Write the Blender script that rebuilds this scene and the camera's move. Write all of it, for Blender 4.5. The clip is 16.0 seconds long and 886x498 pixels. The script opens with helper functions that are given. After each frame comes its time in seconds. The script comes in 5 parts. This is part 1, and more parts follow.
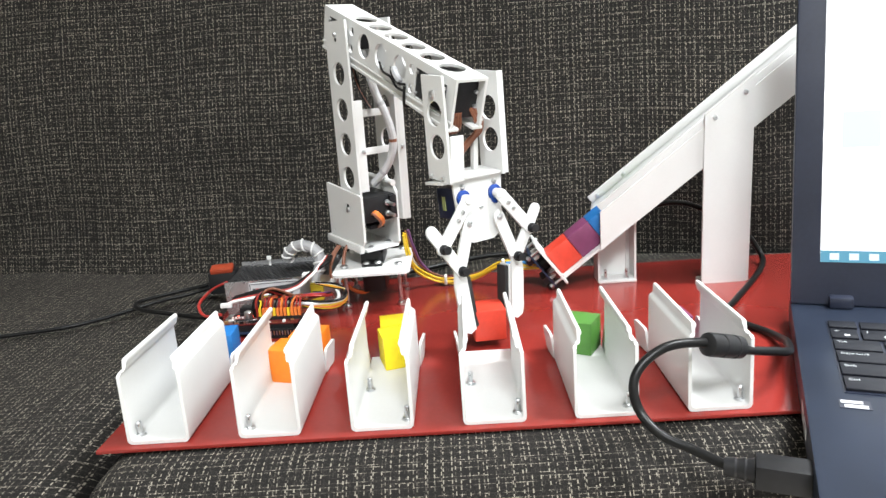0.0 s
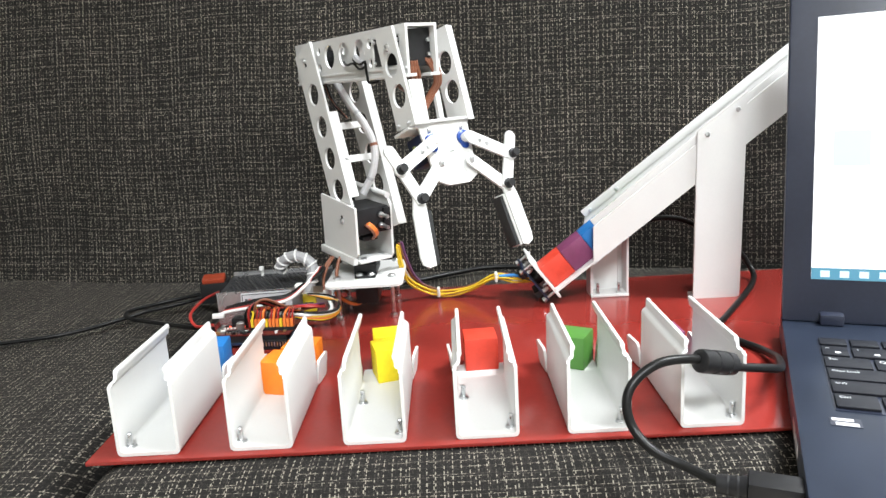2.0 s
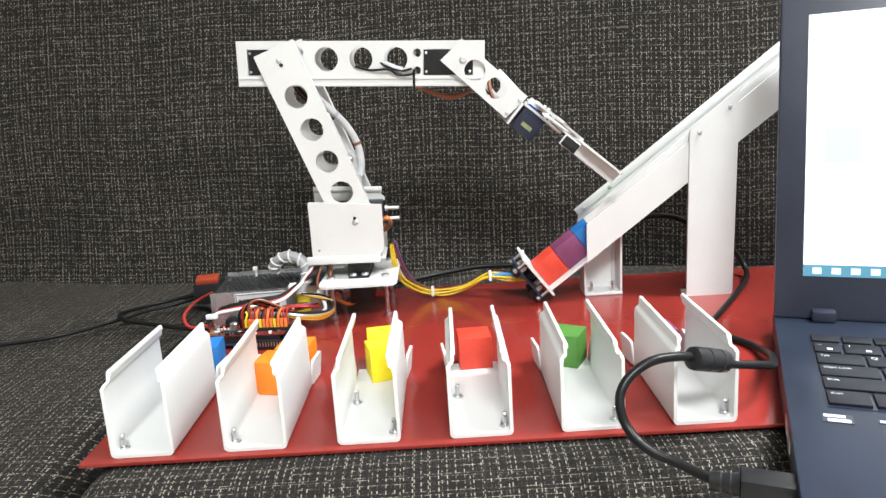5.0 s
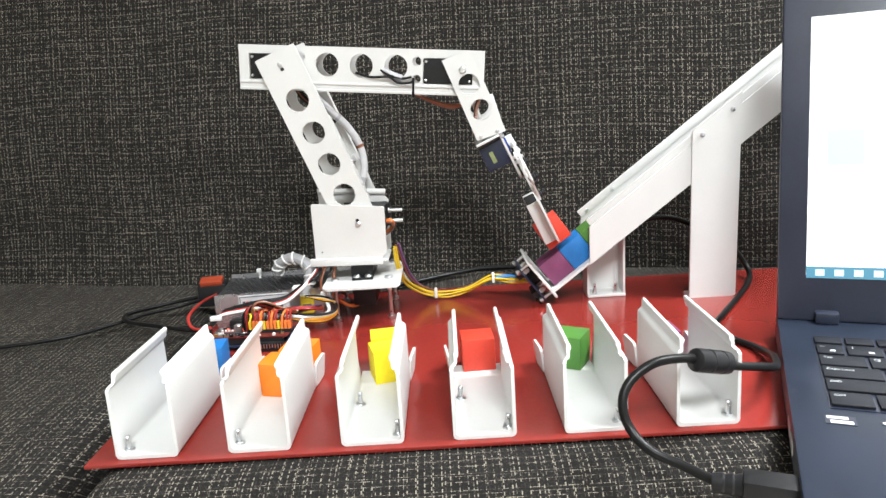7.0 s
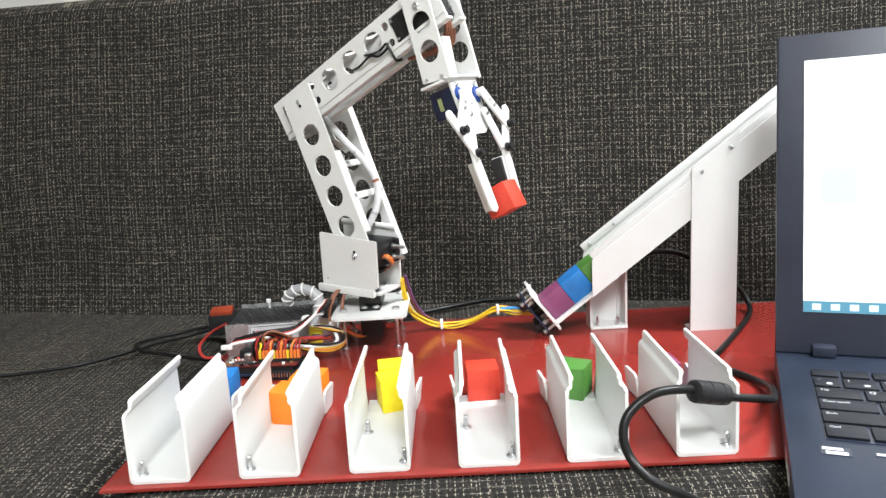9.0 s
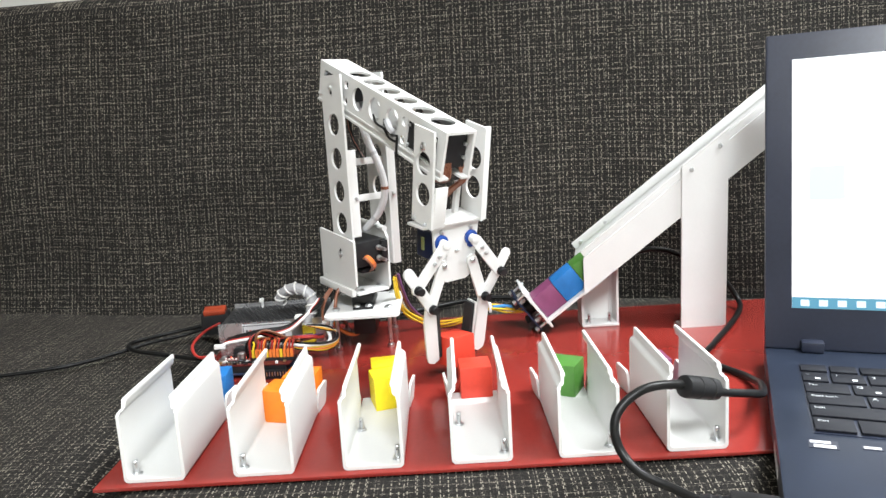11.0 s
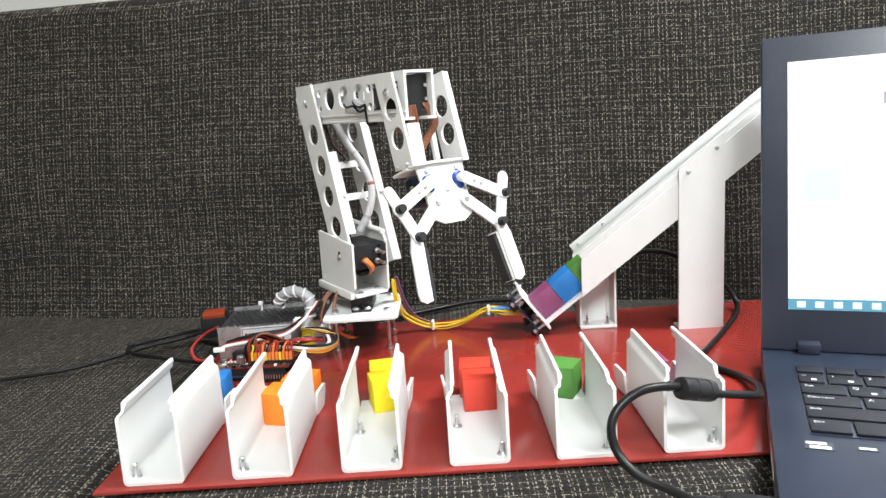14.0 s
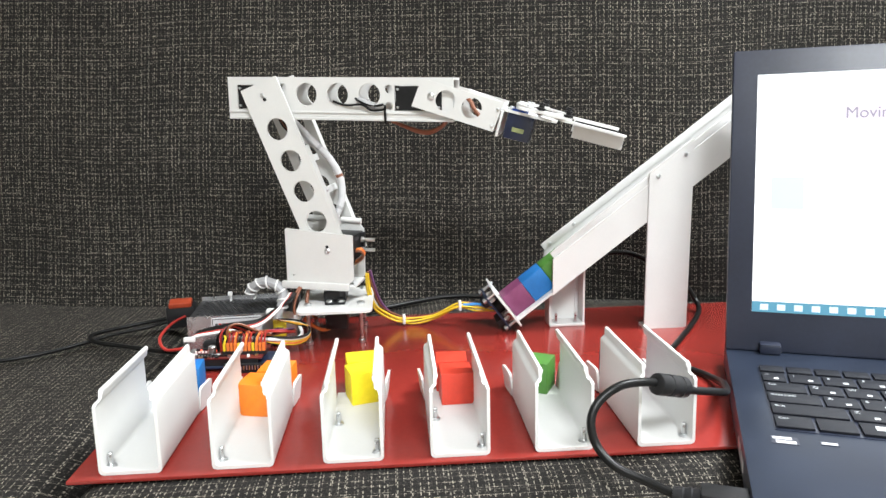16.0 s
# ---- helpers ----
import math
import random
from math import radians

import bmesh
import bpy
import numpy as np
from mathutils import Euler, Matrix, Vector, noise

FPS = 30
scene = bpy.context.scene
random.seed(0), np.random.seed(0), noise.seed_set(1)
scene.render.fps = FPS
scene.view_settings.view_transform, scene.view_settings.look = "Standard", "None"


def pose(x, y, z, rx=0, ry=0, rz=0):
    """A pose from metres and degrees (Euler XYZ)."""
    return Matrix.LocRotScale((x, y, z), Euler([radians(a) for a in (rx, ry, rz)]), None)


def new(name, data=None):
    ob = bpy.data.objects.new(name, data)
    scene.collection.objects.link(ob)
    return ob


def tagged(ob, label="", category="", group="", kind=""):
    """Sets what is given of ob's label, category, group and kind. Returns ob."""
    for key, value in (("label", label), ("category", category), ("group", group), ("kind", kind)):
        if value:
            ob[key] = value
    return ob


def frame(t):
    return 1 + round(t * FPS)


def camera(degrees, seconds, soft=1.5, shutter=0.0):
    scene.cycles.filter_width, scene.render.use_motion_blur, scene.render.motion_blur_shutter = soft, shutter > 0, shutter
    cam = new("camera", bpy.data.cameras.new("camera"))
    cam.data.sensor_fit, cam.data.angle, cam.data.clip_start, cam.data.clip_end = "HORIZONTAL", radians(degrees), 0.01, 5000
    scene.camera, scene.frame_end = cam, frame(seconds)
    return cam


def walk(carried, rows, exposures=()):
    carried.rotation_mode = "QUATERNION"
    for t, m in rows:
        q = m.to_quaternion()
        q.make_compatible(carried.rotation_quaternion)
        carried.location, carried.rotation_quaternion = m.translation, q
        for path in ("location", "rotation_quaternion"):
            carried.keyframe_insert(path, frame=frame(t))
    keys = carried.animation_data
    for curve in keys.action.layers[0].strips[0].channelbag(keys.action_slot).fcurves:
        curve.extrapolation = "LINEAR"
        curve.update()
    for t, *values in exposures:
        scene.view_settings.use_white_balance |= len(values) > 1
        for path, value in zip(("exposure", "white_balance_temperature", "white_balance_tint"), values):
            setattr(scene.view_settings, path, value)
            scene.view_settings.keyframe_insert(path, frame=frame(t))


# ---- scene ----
DEG = 65.06
cam = camera(DEG, 16.0)
PATH = [  # seconds, then x y z and Euler degrees
    (0.0, 0.0060, -0.3777, 0.2054, 75.776, 4.051, 0.585),
    (0.5, 0.0119, -0.3754, 0.2039, 75.729, 3.835, 0.719),
    (1.0, 0.0091, -0.3760, 0.2051, 75.873, 3.687, 0.340),
    (1.5, 0.0060, -0.3765, 0.2056, 76.009, 3.470, 0.377),
    (2.0, 0.0038, -0.3779, 0.2078, 76.582, 3.249, 0.006),
    (2.5, 0.0025, -0.3780, 0.2090, 76.676, 3.212, 0.139),
    (3.0, 0.0029, -0.3788, 0.2082, 76.562, 3.186, -0.087),
    (3.5, 0.0037, -0.3776, 0.2079, 76.388, 3.264, -0.263),
    (4.0, 0.0056, -0.3783, 0.2082, 76.515, 3.520, -0.307),
    (6.5, 0.0043, -0.3777, 0.2078, 76.369, 3.346, -0.618),
    (7.0, 0.0050, -0.3796, 0.2086, 76.623, 3.584, -0.232),
    (7.5, 0.0065, -0.3804, 0.2104, 76.867, 3.790, -0.409),
    (8.0, 0.0054, -0.3803, 0.2098, 77.116, 3.608, -0.646),
    (8.5, 0.0049, -0.3810, 0.2104, 77.351, 3.468, -0.349),
    (9.0, 0.0039, -0.3953, 0.2135, 79.195, 3.289, 0.222),
    (11.5, 0.0043, -0.3988, 0.2123, 79.149, 3.493, -0.574),
    (12.0, 0.0049, -0.3992, 0.2120, 79.136, 3.672, -0.544),
    (12.5, 0.0056, -0.3996, 0.2128, 79.131, 3.652, -0.352),
    (13.0, 0.0069, -0.3999, 0.2126, 79.204, 3.832, -0.584),
    (13.5, 0.0065, -0.4004, 0.2131, 79.368, 3.817, -0.529),
    (14.0, 0.0056, -0.4007, 0.2142, 79.273, 3.595, -0.479),
    (14.5, 0.0037, -0.4007, 0.2150, 78.889, 2.782, -0.143),
    (15.0, -0.0041, -0.4027, 0.2176, 78.945, 1.654, -0.334),
    (15.5, -0.0085, -0.4056, 0.2164, 78.788, 1.134, -1.414),
    (16.0, -0.0170, -0.4060, 0.2146, 78.901, 1.191, -4.096),
]
walk(cam, [(t, pose(*row)) for t, *row in PATH], exposures=[(0.0, 0.0), (16.0, 0.0)])

# ---- light: a closed room with ceiling panels ----
world = bpy.data.worlds.new("world")
scene.world = world
world.use_nodes = True
world.node_tree.nodes["Background"].inputs[0].default_value = (0.9, 0.95, 1.0, 1)
world.node_tree.nodes["Background"].inputs[1].default_value = 0.15


def area_lamp(name, m, sx, sy, power, colour, spread=180):
    data = bpy.data.lights.new(name, "AREA")
    data.shape, data.size, data.size_y, data.energy, data.color = "RECTANGLE", sx, sy, power, colour
    data.spread = math.radians(spread)
    ob = new(name, data)
    ob.matrix_world = m
    return ob


# unseen panels placed by brightness; spread narrowed so the left side falls off
area_lamp("ceiling_panel_lamp", pose(1.30, 0.00, 1.95), 0.8, 0.6, 72, (0.935, 0.975, 1.0), 115)
area_lamp("ceiling_panel_lamp", pose(0.20, -1.75, 1.95), 0.9, 0.6, 112, (0.935, 0.975, 1.0), 150)

# ---- materials ----


def nodes_of(mat):
    mat.use_nodes = True
    nt = mat.node_tree
    return nt, nt.nodes["Principled BSDF"]


def mat_plain(name, colour, rough=0.5, metal=0.0, vary=0.12, scale=40.0, bump=0.0, bump_scale=300.0, spec=0.5, coat=0.0, stretch=(1, 1, 1)):
    """A surface with two scales of tone variation, roughness variation and fine relief."""
    mat = bpy.data.materials.new(name)
    nt, bsdf = nodes_of(mat)
    co = nt.nodes.new("ShaderNodeTexCoord")
    mp = nt.nodes.new("ShaderNodeMapping")
    mp.inputs["Scale"].default_value = stretch
    nt.links.new(co.outputs["Object"], mp.inputs["Vector"])
    n1 = nt.nodes.new("ShaderNodeTexNoise")
    n1.inputs["Scale"].default_value, n1.inputs["Detail"].default_value = scale, 4
    n2 = nt.nodes.new("ShaderNodeTexNoise")
    n2.inputs["Scale"].default_value, n2.inputs["Detail"].default_value = bump_scale, 3
    for n in (n1, n2):
        nt.links.new(mp.outputs[0], n.inputs["Vector"])
    add = nt.nodes.new("ShaderNodeMath")
    add.operation = "MULTIPLY_ADD"
    add.inputs[1].default_value, add.inputs[2].default_value = 0.35, 0.0
    nt.links.new(n2.outputs[0], add.inputs[0])
    mix = nt.nodes.new("ShaderNodeMath")
    mix.operation = "MULTIPLY_ADD"
    mix.inputs[1].default_value = 0.65
    nt.links.new(n1.outputs[0], mix.inputs[0])
    nt.links.new(add.outputs[0], mix.inputs[2])
    ramp = nt.nodes.new("ShaderNodeValToRGB")
    lo = [max(0.0, c * (1 - vary)) for c in colour]
    hi = [min(1.0, c * (1 + vary)) for c in colour]
    ramp.color_ramp.elements[0].position, ramp.color_ramp.elements[1].position = 0.3, 0.7
    ramp.color_ramp.elements[0].color, ramp.color_ramp.elements[1].color = (*lo, 1), (*hi, 1)
    nt.links.new(mix.outputs[0], ramp.inputs[0])
    nt.links.new(ramp.outputs[0], bsdf.inputs["Base Color"])
    rr = nt.nodes.new("ShaderNodeMapRange")
    rr.inputs["To Min"].default_value, rr.inputs["To Max"].default_value = max(0.02, rough - 0.08), min(1, rough + 0.08)
    nt.links.new(n1.outputs[0], rr.inputs[0])
    nt.links.new(rr.outputs[0], bsdf.inputs["Roughness"])
    bsdf.inputs["Metallic"].default_value = metal
    bsdf.inputs["Specular IOR Level"].default_value = spec
    bsdf.inputs["Coat Weight"].default_value = coat
    if bump:
        b = nt.nodes.new("ShaderNodeBump")
        b.inputs["Strength"].default_value, b.inputs["Distance"].default_value = bump, 0.0006
        nt.links.new(n2.outputs[0], b.inputs["Height"])
        nt.links.new(b.outputs[0], bsdf.inputs["Normal"])
    return mat


def mat_glow(name, colour, strength):
    mat = bpy.data.materials.new(name)
    nt, bsdf = nodes_of(mat)
    bsdf.inputs["Base Color"].default_value = (0.02, 0.02, 0.02, 1)
    bsdf.inputs["Emission Color"].default_value = (*colour, 1)
    bsdf.inputs["Emission Strength"].default_value = strength
    bsdf.inputs["Roughness"].default_value = 0.35
    return mat


def mat_weave():
    """Coarse upholstery: light and dark yarns crossing, in the local x and y of the cushion."""
    mat = bpy.data.materials.new("woven_upholstery")
    nt, bsdf = nodes_of(mat)
    co = nt.nodes.new("ShaderNodeTexCoord")

    sep = nt.nodes.new("ShaderNodeSeparateXYZ")
    nt.links.new(co.outputs["Object"], sep.inputs[0])

    def calc(op, a, b=0.0, c=0.0):
        m = nt.nodes.new("ShaderNodeMath")
        m.operation = op
        for i, v in enumerate((a, b, c)):
            if isinstance(v, (int, float)):
                m.inputs[i].default_value = v
            else:
                nt.links.new(v, m.inputs[i])
        return m.outputs[0]

    def cloud(x, y, z, detail=1.0):
        cb = nt.nodes.new("ShaderNodeCombineXYZ")
        for i, v in enumerate((x, y, z)):
            if isinstance(v, (int, float)):
                cb.inputs[i].default_value = v
            else:
                nt.links.new(v, cb.inputs[i])
        n = nt.nodes.new("ShaderNodeTexNoise")
        n.inputs["Scale"].default_value, n.inputs["Detail"].default_value = 1.0, detail
        nt.links.new(cb.outputs[0], n.inputs["Vector"])
        return n.outputs[0]

    pitch = 0.00098
    wob = cloud(calc("MULTIPLY", sep.outputs[0], 22), calc("MULTIPLY", sep.outputs[1], 22), 0.5, 1.0)
    wob = calc("MULTIPLY", calc("SUBTRACT", wob, 0.5), 0.7)
    # the third axis joins the second, so that the yarns run on over the rounded edges
    run = calc("ADD", sep.outputs[1], sep.outputs[2])
    u = calc("ADD", calc("DIVIDE", sep.outputs[0], pitch), wob)
    v = calc("ADD", calc("DIVIDE", run, pitch), wob)
    iu, iv = calc("FLOOR", u), calc("FLOOR", v)
    fu, fv = calc("FRACT", u), calc("FRACT", v)

    # shadow between yarns, painted as a darker tone at each yarn's edges
    def yarn_edge_shade(f):
        d = calc("ABSOLUTE", calc("SUBTRACT", f, 0.5))
        return calc("SUBTRACT", 1.0, calc("MULTIPLY", calc("MULTIPLY", d, d), 3.0))

    def every(index, step, shift=0.0):
        return calc("LESS_THAN", calc("MODULO", calc("ADD", index, 30000.0 + shift), step), 0.5)

    def chance(x, y, z):
        cb = nt.nodes.new("ShaderNodeCombineXYZ")
        for i, val in enumerate((x, y, z)):
            if isinstance(val, (int, float)):
                cb.inputs[i].default_value = val
            else:
                nt.links.new(val, cb.inputs[i])
        wn = nt.nodes.new("ShaderNodeTexWhiteNoise")
        nt.links.new(cb.outputs[0], wn.inputs["Vector"])
        return wn.outputs["Value"]

    # pale yarns at near-regular steps, each a little lighter or darker, fading in and out along its length
    warp_pale = calc("MAXIMUM", every(iu, 5.0), calc("MULTIPLY", every(iu, 8.0, 2.0), 0.9))
    weft_pale = calc("MAXIMUM", every(iv, 7.0), calc("MULTIPLY", every(iv, 15.0, 1.0), 1.0))
    warp_run = cloud(calc("MULTIPLY", iu, 3.71), calc("MULTIPLY", v, 0.11), 3.0, 1.0)
    weft_run = cloud(calc("MULTIPLY", u, 0.09), calc("MULTIPLY", iv, 3.71), 9.0, 1.0)
    warp = calc("ADD", calc("MULTIPLY", calc("MULTIPLY", warp_pale, warp_run), 0.80), calc("MULTIPLY", chance(iu, 1.0, calc("FLOOR", calc("MULTIPLY", v, 0.25))), 0.20))
    weft = calc("ADD", calc("MULTIPLY", calc("MULTIPLY", weft_pale, weft_run), 0.66), calc("MULTIPLY", chance(2.0, iv, calc("FLOOR", calc("MULTIPLY", u, 0.25))), 0.20))
    # single crossings stand out or sink, so that the pale yarns read as rows of dashes
    warp = calc("MULTIPLY", calc("ADD", warp, 0.17), calc("ADD", calc("MULTIPLY", chance(iu, calc("FLOOR", calc("MULTIPLY", v, 0.5)), 5.0), 0.75), 0.62))
    weft = calc("MULTIPLY", calc("ADD", weft, 0.15), calc("ADD", calc("MULTIPLY", chance(calc("FLOOR", calc("MULTIPLY", u, 0.5)), iv, 8.0), 0.75), 0.58))
    warp = calc("MULTIPLY", warp, yarn_edge_shade(fu))
    weft = calc("MULTIPLY", weft, yarn_edge_shade(fv))
    # the warp floats over two of three picks, stepping from yarn to yarn
    over = calc("LESS_THAN", calc("MODULO", calc("ADD", calc("ADD", calc("MULTIPLY", iu, 2.0), iv), 60000.0), 5.0), 1.5)
    pick = nt.nodes.new("ShaderNodeMix")
    nt.links.new(over, pick.inputs["Factor"])
    nt.links.new(calc("MAXIMUM", warp, calc("MULTIPLY", weft, 0.75)), pick.inputs["A"])
    nt.links.new(calc("MAXIMUM", calc("MULTIPLY", warp, 0.35), weft), pick.inputs["B"])
    fibre = cloud(calc("MULTIPLY", sep.outputs[0], 2200), calc("MULTIPLY", run, 2200), 2.0)
    top = calc("ADD", pick.outputs[0], calc("MULTIPLY", calc("SUBTRACT", fibre, 0.5), 0.30))
    ramp = nt.nodes.new("ShaderNodeValToRGB")
    e = ramp.color_ramp.elements
    e[0].position, e[0].color = 0.24, (0.0090, 0.0080, 0.0072, 1)
    e[1].position, e[1].color = 0.74, (0.27, 0.245, 0.200, 1)
    mid = e.new(0.46)
    mid.color = (0.041, 0.0358, 0.0305, 1)
    nt.links.new(top, ramp.inputs[0])
    blotch = cloud(calc("MULTIPLY", sep.outputs[0], 9), calc("MULTIPLY", run, 9), 1.0, 3.0)
    hue = nt.nodes.new("ShaderNodeMix")
    hue.data_type, hue.blend_type = "RGBA", "MULTIPLY"
    hue.inputs["Factor"].default_value = 1.0
    tone = nt.nodes.new("ShaderNodeMapRange")
    tone.inputs["From Min"].default_value, tone.inputs["From Max"].default_value = 0.3, 0.7
    tone.inputs["To Min"].default_value, tone.inputs["To Max"].default_value = 0.8, 1.15
    nt.links.new(blotch, tone.inputs[0])
    nt.links.new(ramp.outputs[0], hue.inputs["A"])
    nt.links.new(tone.outputs[0], hue.inputs["B"])
    nt.links.new(hue.outputs["Result"], bsdf.inputs["Base Color"])
    bsdf.inputs["Roughness"].default_value = 0.9
    bsdf.inputs["Specular IOR Level"].default_value = 0.2
    bp = nt.nodes.new("ShaderNodeBump")
    bp.inputs["Strength"].default_value, bp.inputs["Distance"].default_value = 0.5, 0.0008
    nt.links.new(top, bp.inputs["Height"])
    nt.links.new(bp.outputs[0], bsdf.inputs["Normal"])
    return mat


WEAVE = mat_weave()
PVC = mat_plain("white_pvc", (0.610, 0.610, 0.598), 0.44, vary=0.03, scale=30, bump=0.03, bump_scale=500)
RED_SHEET = mat_plain("red_acrylic", (0.212, 0.022, 0.017), 0.19, vary=0.12, scale=9, bump=0.02, bump_scale=260)
STEEL = mat_plain("zinc_steel", (0.62, 0.63, 0.64), 0.3, 1.0, vary=0.15, scale=200)
CASE_METAL = mat_plain("galvanised_sheet", (0.50, 0.50, 0.51), 0.27, 0.85, vary=0.2, scale=25)
LED_RED = mat_glow("lit_red_led", (1.0, 0.10, 0.05), 5.0)
BLACK = mat_plain("black_plastic", (0.012, 0.012, 0.013), 0.42, vary=0.3, scale=60, bump=0.08, spec=0.28)
RUBBER = mat_plain("black_foam", (0.012, 0.012, 0.012), 0.85, vary=0.4, scale=300, bump=0.5, bump_scale=900)
BLUE_SERVO = mat_plain("blue_translucent_plastic", (0.012, 0.045, 0.22), 0.25, vary=0.3, scale=120)
DARK_BLUE = mat_plain("dark_blue_plastic", (0.004, 0.008, 0.030), 0.3, vary=0.4, scale=120)
PCB = mat_plain("dark_circuit_board", (0.012, 0.022, 0.05), 0.35, vary=0.4, scale=400)
PCB_RED = mat_plain("red_circuit_board", (0.10, 0.014, 0.012), 0.35, vary=0.3, scale=400)
HEADER = mat_plain("black_header", (0.01, 0.01, 0.011), 0.5, vary=0.3, scale=300)
GOLD = mat_plain("pin_metal", (0.75, 0.6, 0.3), 0.3, 1.0, vary=0.1)
LID_MESH = mat_plain("dark_perforated_sheet", (0.045, 0.045, 0.047), 0.45, 0.3, vary=0.3, scale=60)
GREY_SLEEVE = mat_plain("pale_grey_sleeve", (0.50, 0.50, 0.51), 0.45, vary=0.12, scale=90)
GREY_WIRE = mat_plain("grey_sleeve", (0.34, 0.34, 0.35), 0.45, vary=0.15, scale=90)
LABEL_WHITE = mat_plain("label_paper", (0.72, 0.71, 0.69), 0.5, vary=0.06, scale=60)
INK = mat_plain("dark_ink", (0.05, 0.05, 0.055), 0.5, vary=0.2)
INK_RED = mat_plain("red_ink", (0.45, 0.03, 0.03), 0.5, vary=0.2)
LABEL_YELLOW = mat_plain("yellow_label", (0.70, 0.55, 0.03), 0.45, vary=0.1, scale=90)
# blue cast of deck and bezel paints in the screen's reflection and glare
LAP_DARK = mat_plain("laptop_plastic", (0.017, 0.023, 0.038), 0.33, vary=0.25, scale=20, bump=0.06, bump_scale=1200, spec=0.28)
LAP_BEZEL = mat_plain("laptop_bezel", (0.016, 0.020, 0.036), 0.38, vary=0.25, scale=20)
KEYCAP = mat_plain("keycap", (0.009, 0.010, 0.014), 0.5, vary=0.2, scale=60, spec=0.25)
LEGEND = mat_plain("key_legend", (0.62, 0.64, 0.66), 0.5, vary=0.05)
STICKER = mat_plain("silver_sticker", (0.70, 0.70, 0.72), 0.35, 0.3, vary=0.06)
SERVO_LABEL = mat_plain("olive_label", (0.22, 0.25, 0.10), 0.5, vary=0.2, scale=200)
SWITCH_RED = mat_plain("red_switch_plastic", (0.30, 0.045, 0.018), 0.35, vary=0.15, scale=120)
WALL = mat_plain("painted_wall", (0.60, 0.595, 0.57), 0.8, vary=0.05, scale=3, bump=0.2, bump_scale=120)
# unseen west wall, toned down to lessen bounce light on the left
WALL_LOW_BOUNCE = mat_plain("low_bounce_wall", (0.38, 0.35, 0.29), 0.8, vary=0.08, scale=3, bump=0.2, bump_scale=120)
CEIL = mat_plain("ceiling_paint", (0.78, 0.78, 0.76), 0.9, vary=0.03, scale=3)
FLOOR = mat_plain("floor_tile", (0.42, 0.38, 0.33), 0.35, vary=0.12, scale=5)
SCREEN = mat_glow("lit_screen", (0.94, 0.97, 1.0), 1.6)
SCREEN_BAR = mat_glow("lit_taskbar", (0.10, 0.42, 0.62), 0.9)
SCREEN_LILAC = mat_glow("lit_lilac_panel", (0.93, 0.85, 0.97), 1.05)
SCREEN_CYAN = mat_glow("lit_cyan_panel", (0.80, 0.97, 0.98), 1.05)
SCREEN_ICON = mat_glow("lit_icon", (0.75, 0.9, 1.0), 1.3)
SCREEN_TEXT = mat_glow("lit_text", (0.45, 0.40, 0.55), 0.8)
PANEL_GLOW = mat_glow("ceiling_panel_diffuser", (1.0, 0.97, 0.93), 4.0)
PAINTS = {
    "red": mat_plain("red_paint", (0.541, 0.041, 0.020), 0.5, vary=0.12, scale=70, bump=0.15),
    "orange": mat_plain("orange_paint", (0.78, 0.20, 0.012), 0.5, vary=0.12, scale=70, bump=0.15),
    "yellow": mat_plain("yellow_paint", (0.80, 0.62, 0.01), 0.5, vary=0.1, scale=70, bump=0.15),
    "green": mat_plain("green_paint", (0.060, 0.185, 0.028), 0.5, vary=0.12, scale=70, bump=0.15),
    "blue": mat_plain("blue_paint", (0.012, 0.14, 0.40), 0.5, vary=0.12, scale=70, bump=0.15),
    "purple": mat_plain("purple_paint", (0.17, 0.038, 0.10), 0.5, vary=0.12, scale=70, bump=0.15),
}
WIRES = {
    "black": mat_plain("black_wire", (0.008, 0.008, 0.008), 0.33, vary=0.2, spec=0.2),
    "red": mat_plain("red_wire", (0.36, 0.028, 0.022), 0.4, vary=0.1),
    "orange": mat_plain("orange_wire", (0.75, 0.20, 0.04), 0.4, vary=0.1),
    "yellow": mat_plain("yellow_wire", (0.75, 0.52, 0.03), 0.4, vary=0.1),
    "brown": mat_plain("brown_wire", (0.20, 0.07, 0.035), 0.4, vary=0.1),
    "white": mat_plain("white_wire", (0.75, 0.75, 0.74), 0.4, vary=0.05),
    "grey": GREY_WIRE,
    "purple": mat_plain("purple_wire", (0.13, 0.05, 0.14), 0.4, vary=0.1),
    "blue": mat_plain("blue_wire", (0.04, 0.22, 0.55), 0.4, vary=0.1),
}

# ---- mesh helpers ----


def mesh_of(name, bm, material, smooth=0.6):
    bmesh.ops.recalc_face_normals(bm, faces=bm.faces[:])
    me = bpy.data.meshes.new(name)
    bm.to_mesh(me)
    bm.free()
    me.materials.append(material)
    if smooth:
        me.shade_smooth()
        me.set_sharp_from_angle(angle=smooth)
    return me


def part(name, bm, material, parent=None, label="", m=None, smooth=0.6):
    ob = new(name, mesh_of(name, bm, material, smooth))
    if parent:
        ob.parent = parent
    if m is not None:
        ob.matrix_basis = m
    if label:
        tagged(ob, label)
    return ob


def thing(name, m, label, category, group="", kind=""):
    ob = new(name)
    ob.empty_display_size = 0.01
    ob.matrix_basis = m
    return tagged(ob, label, category, group, kind)


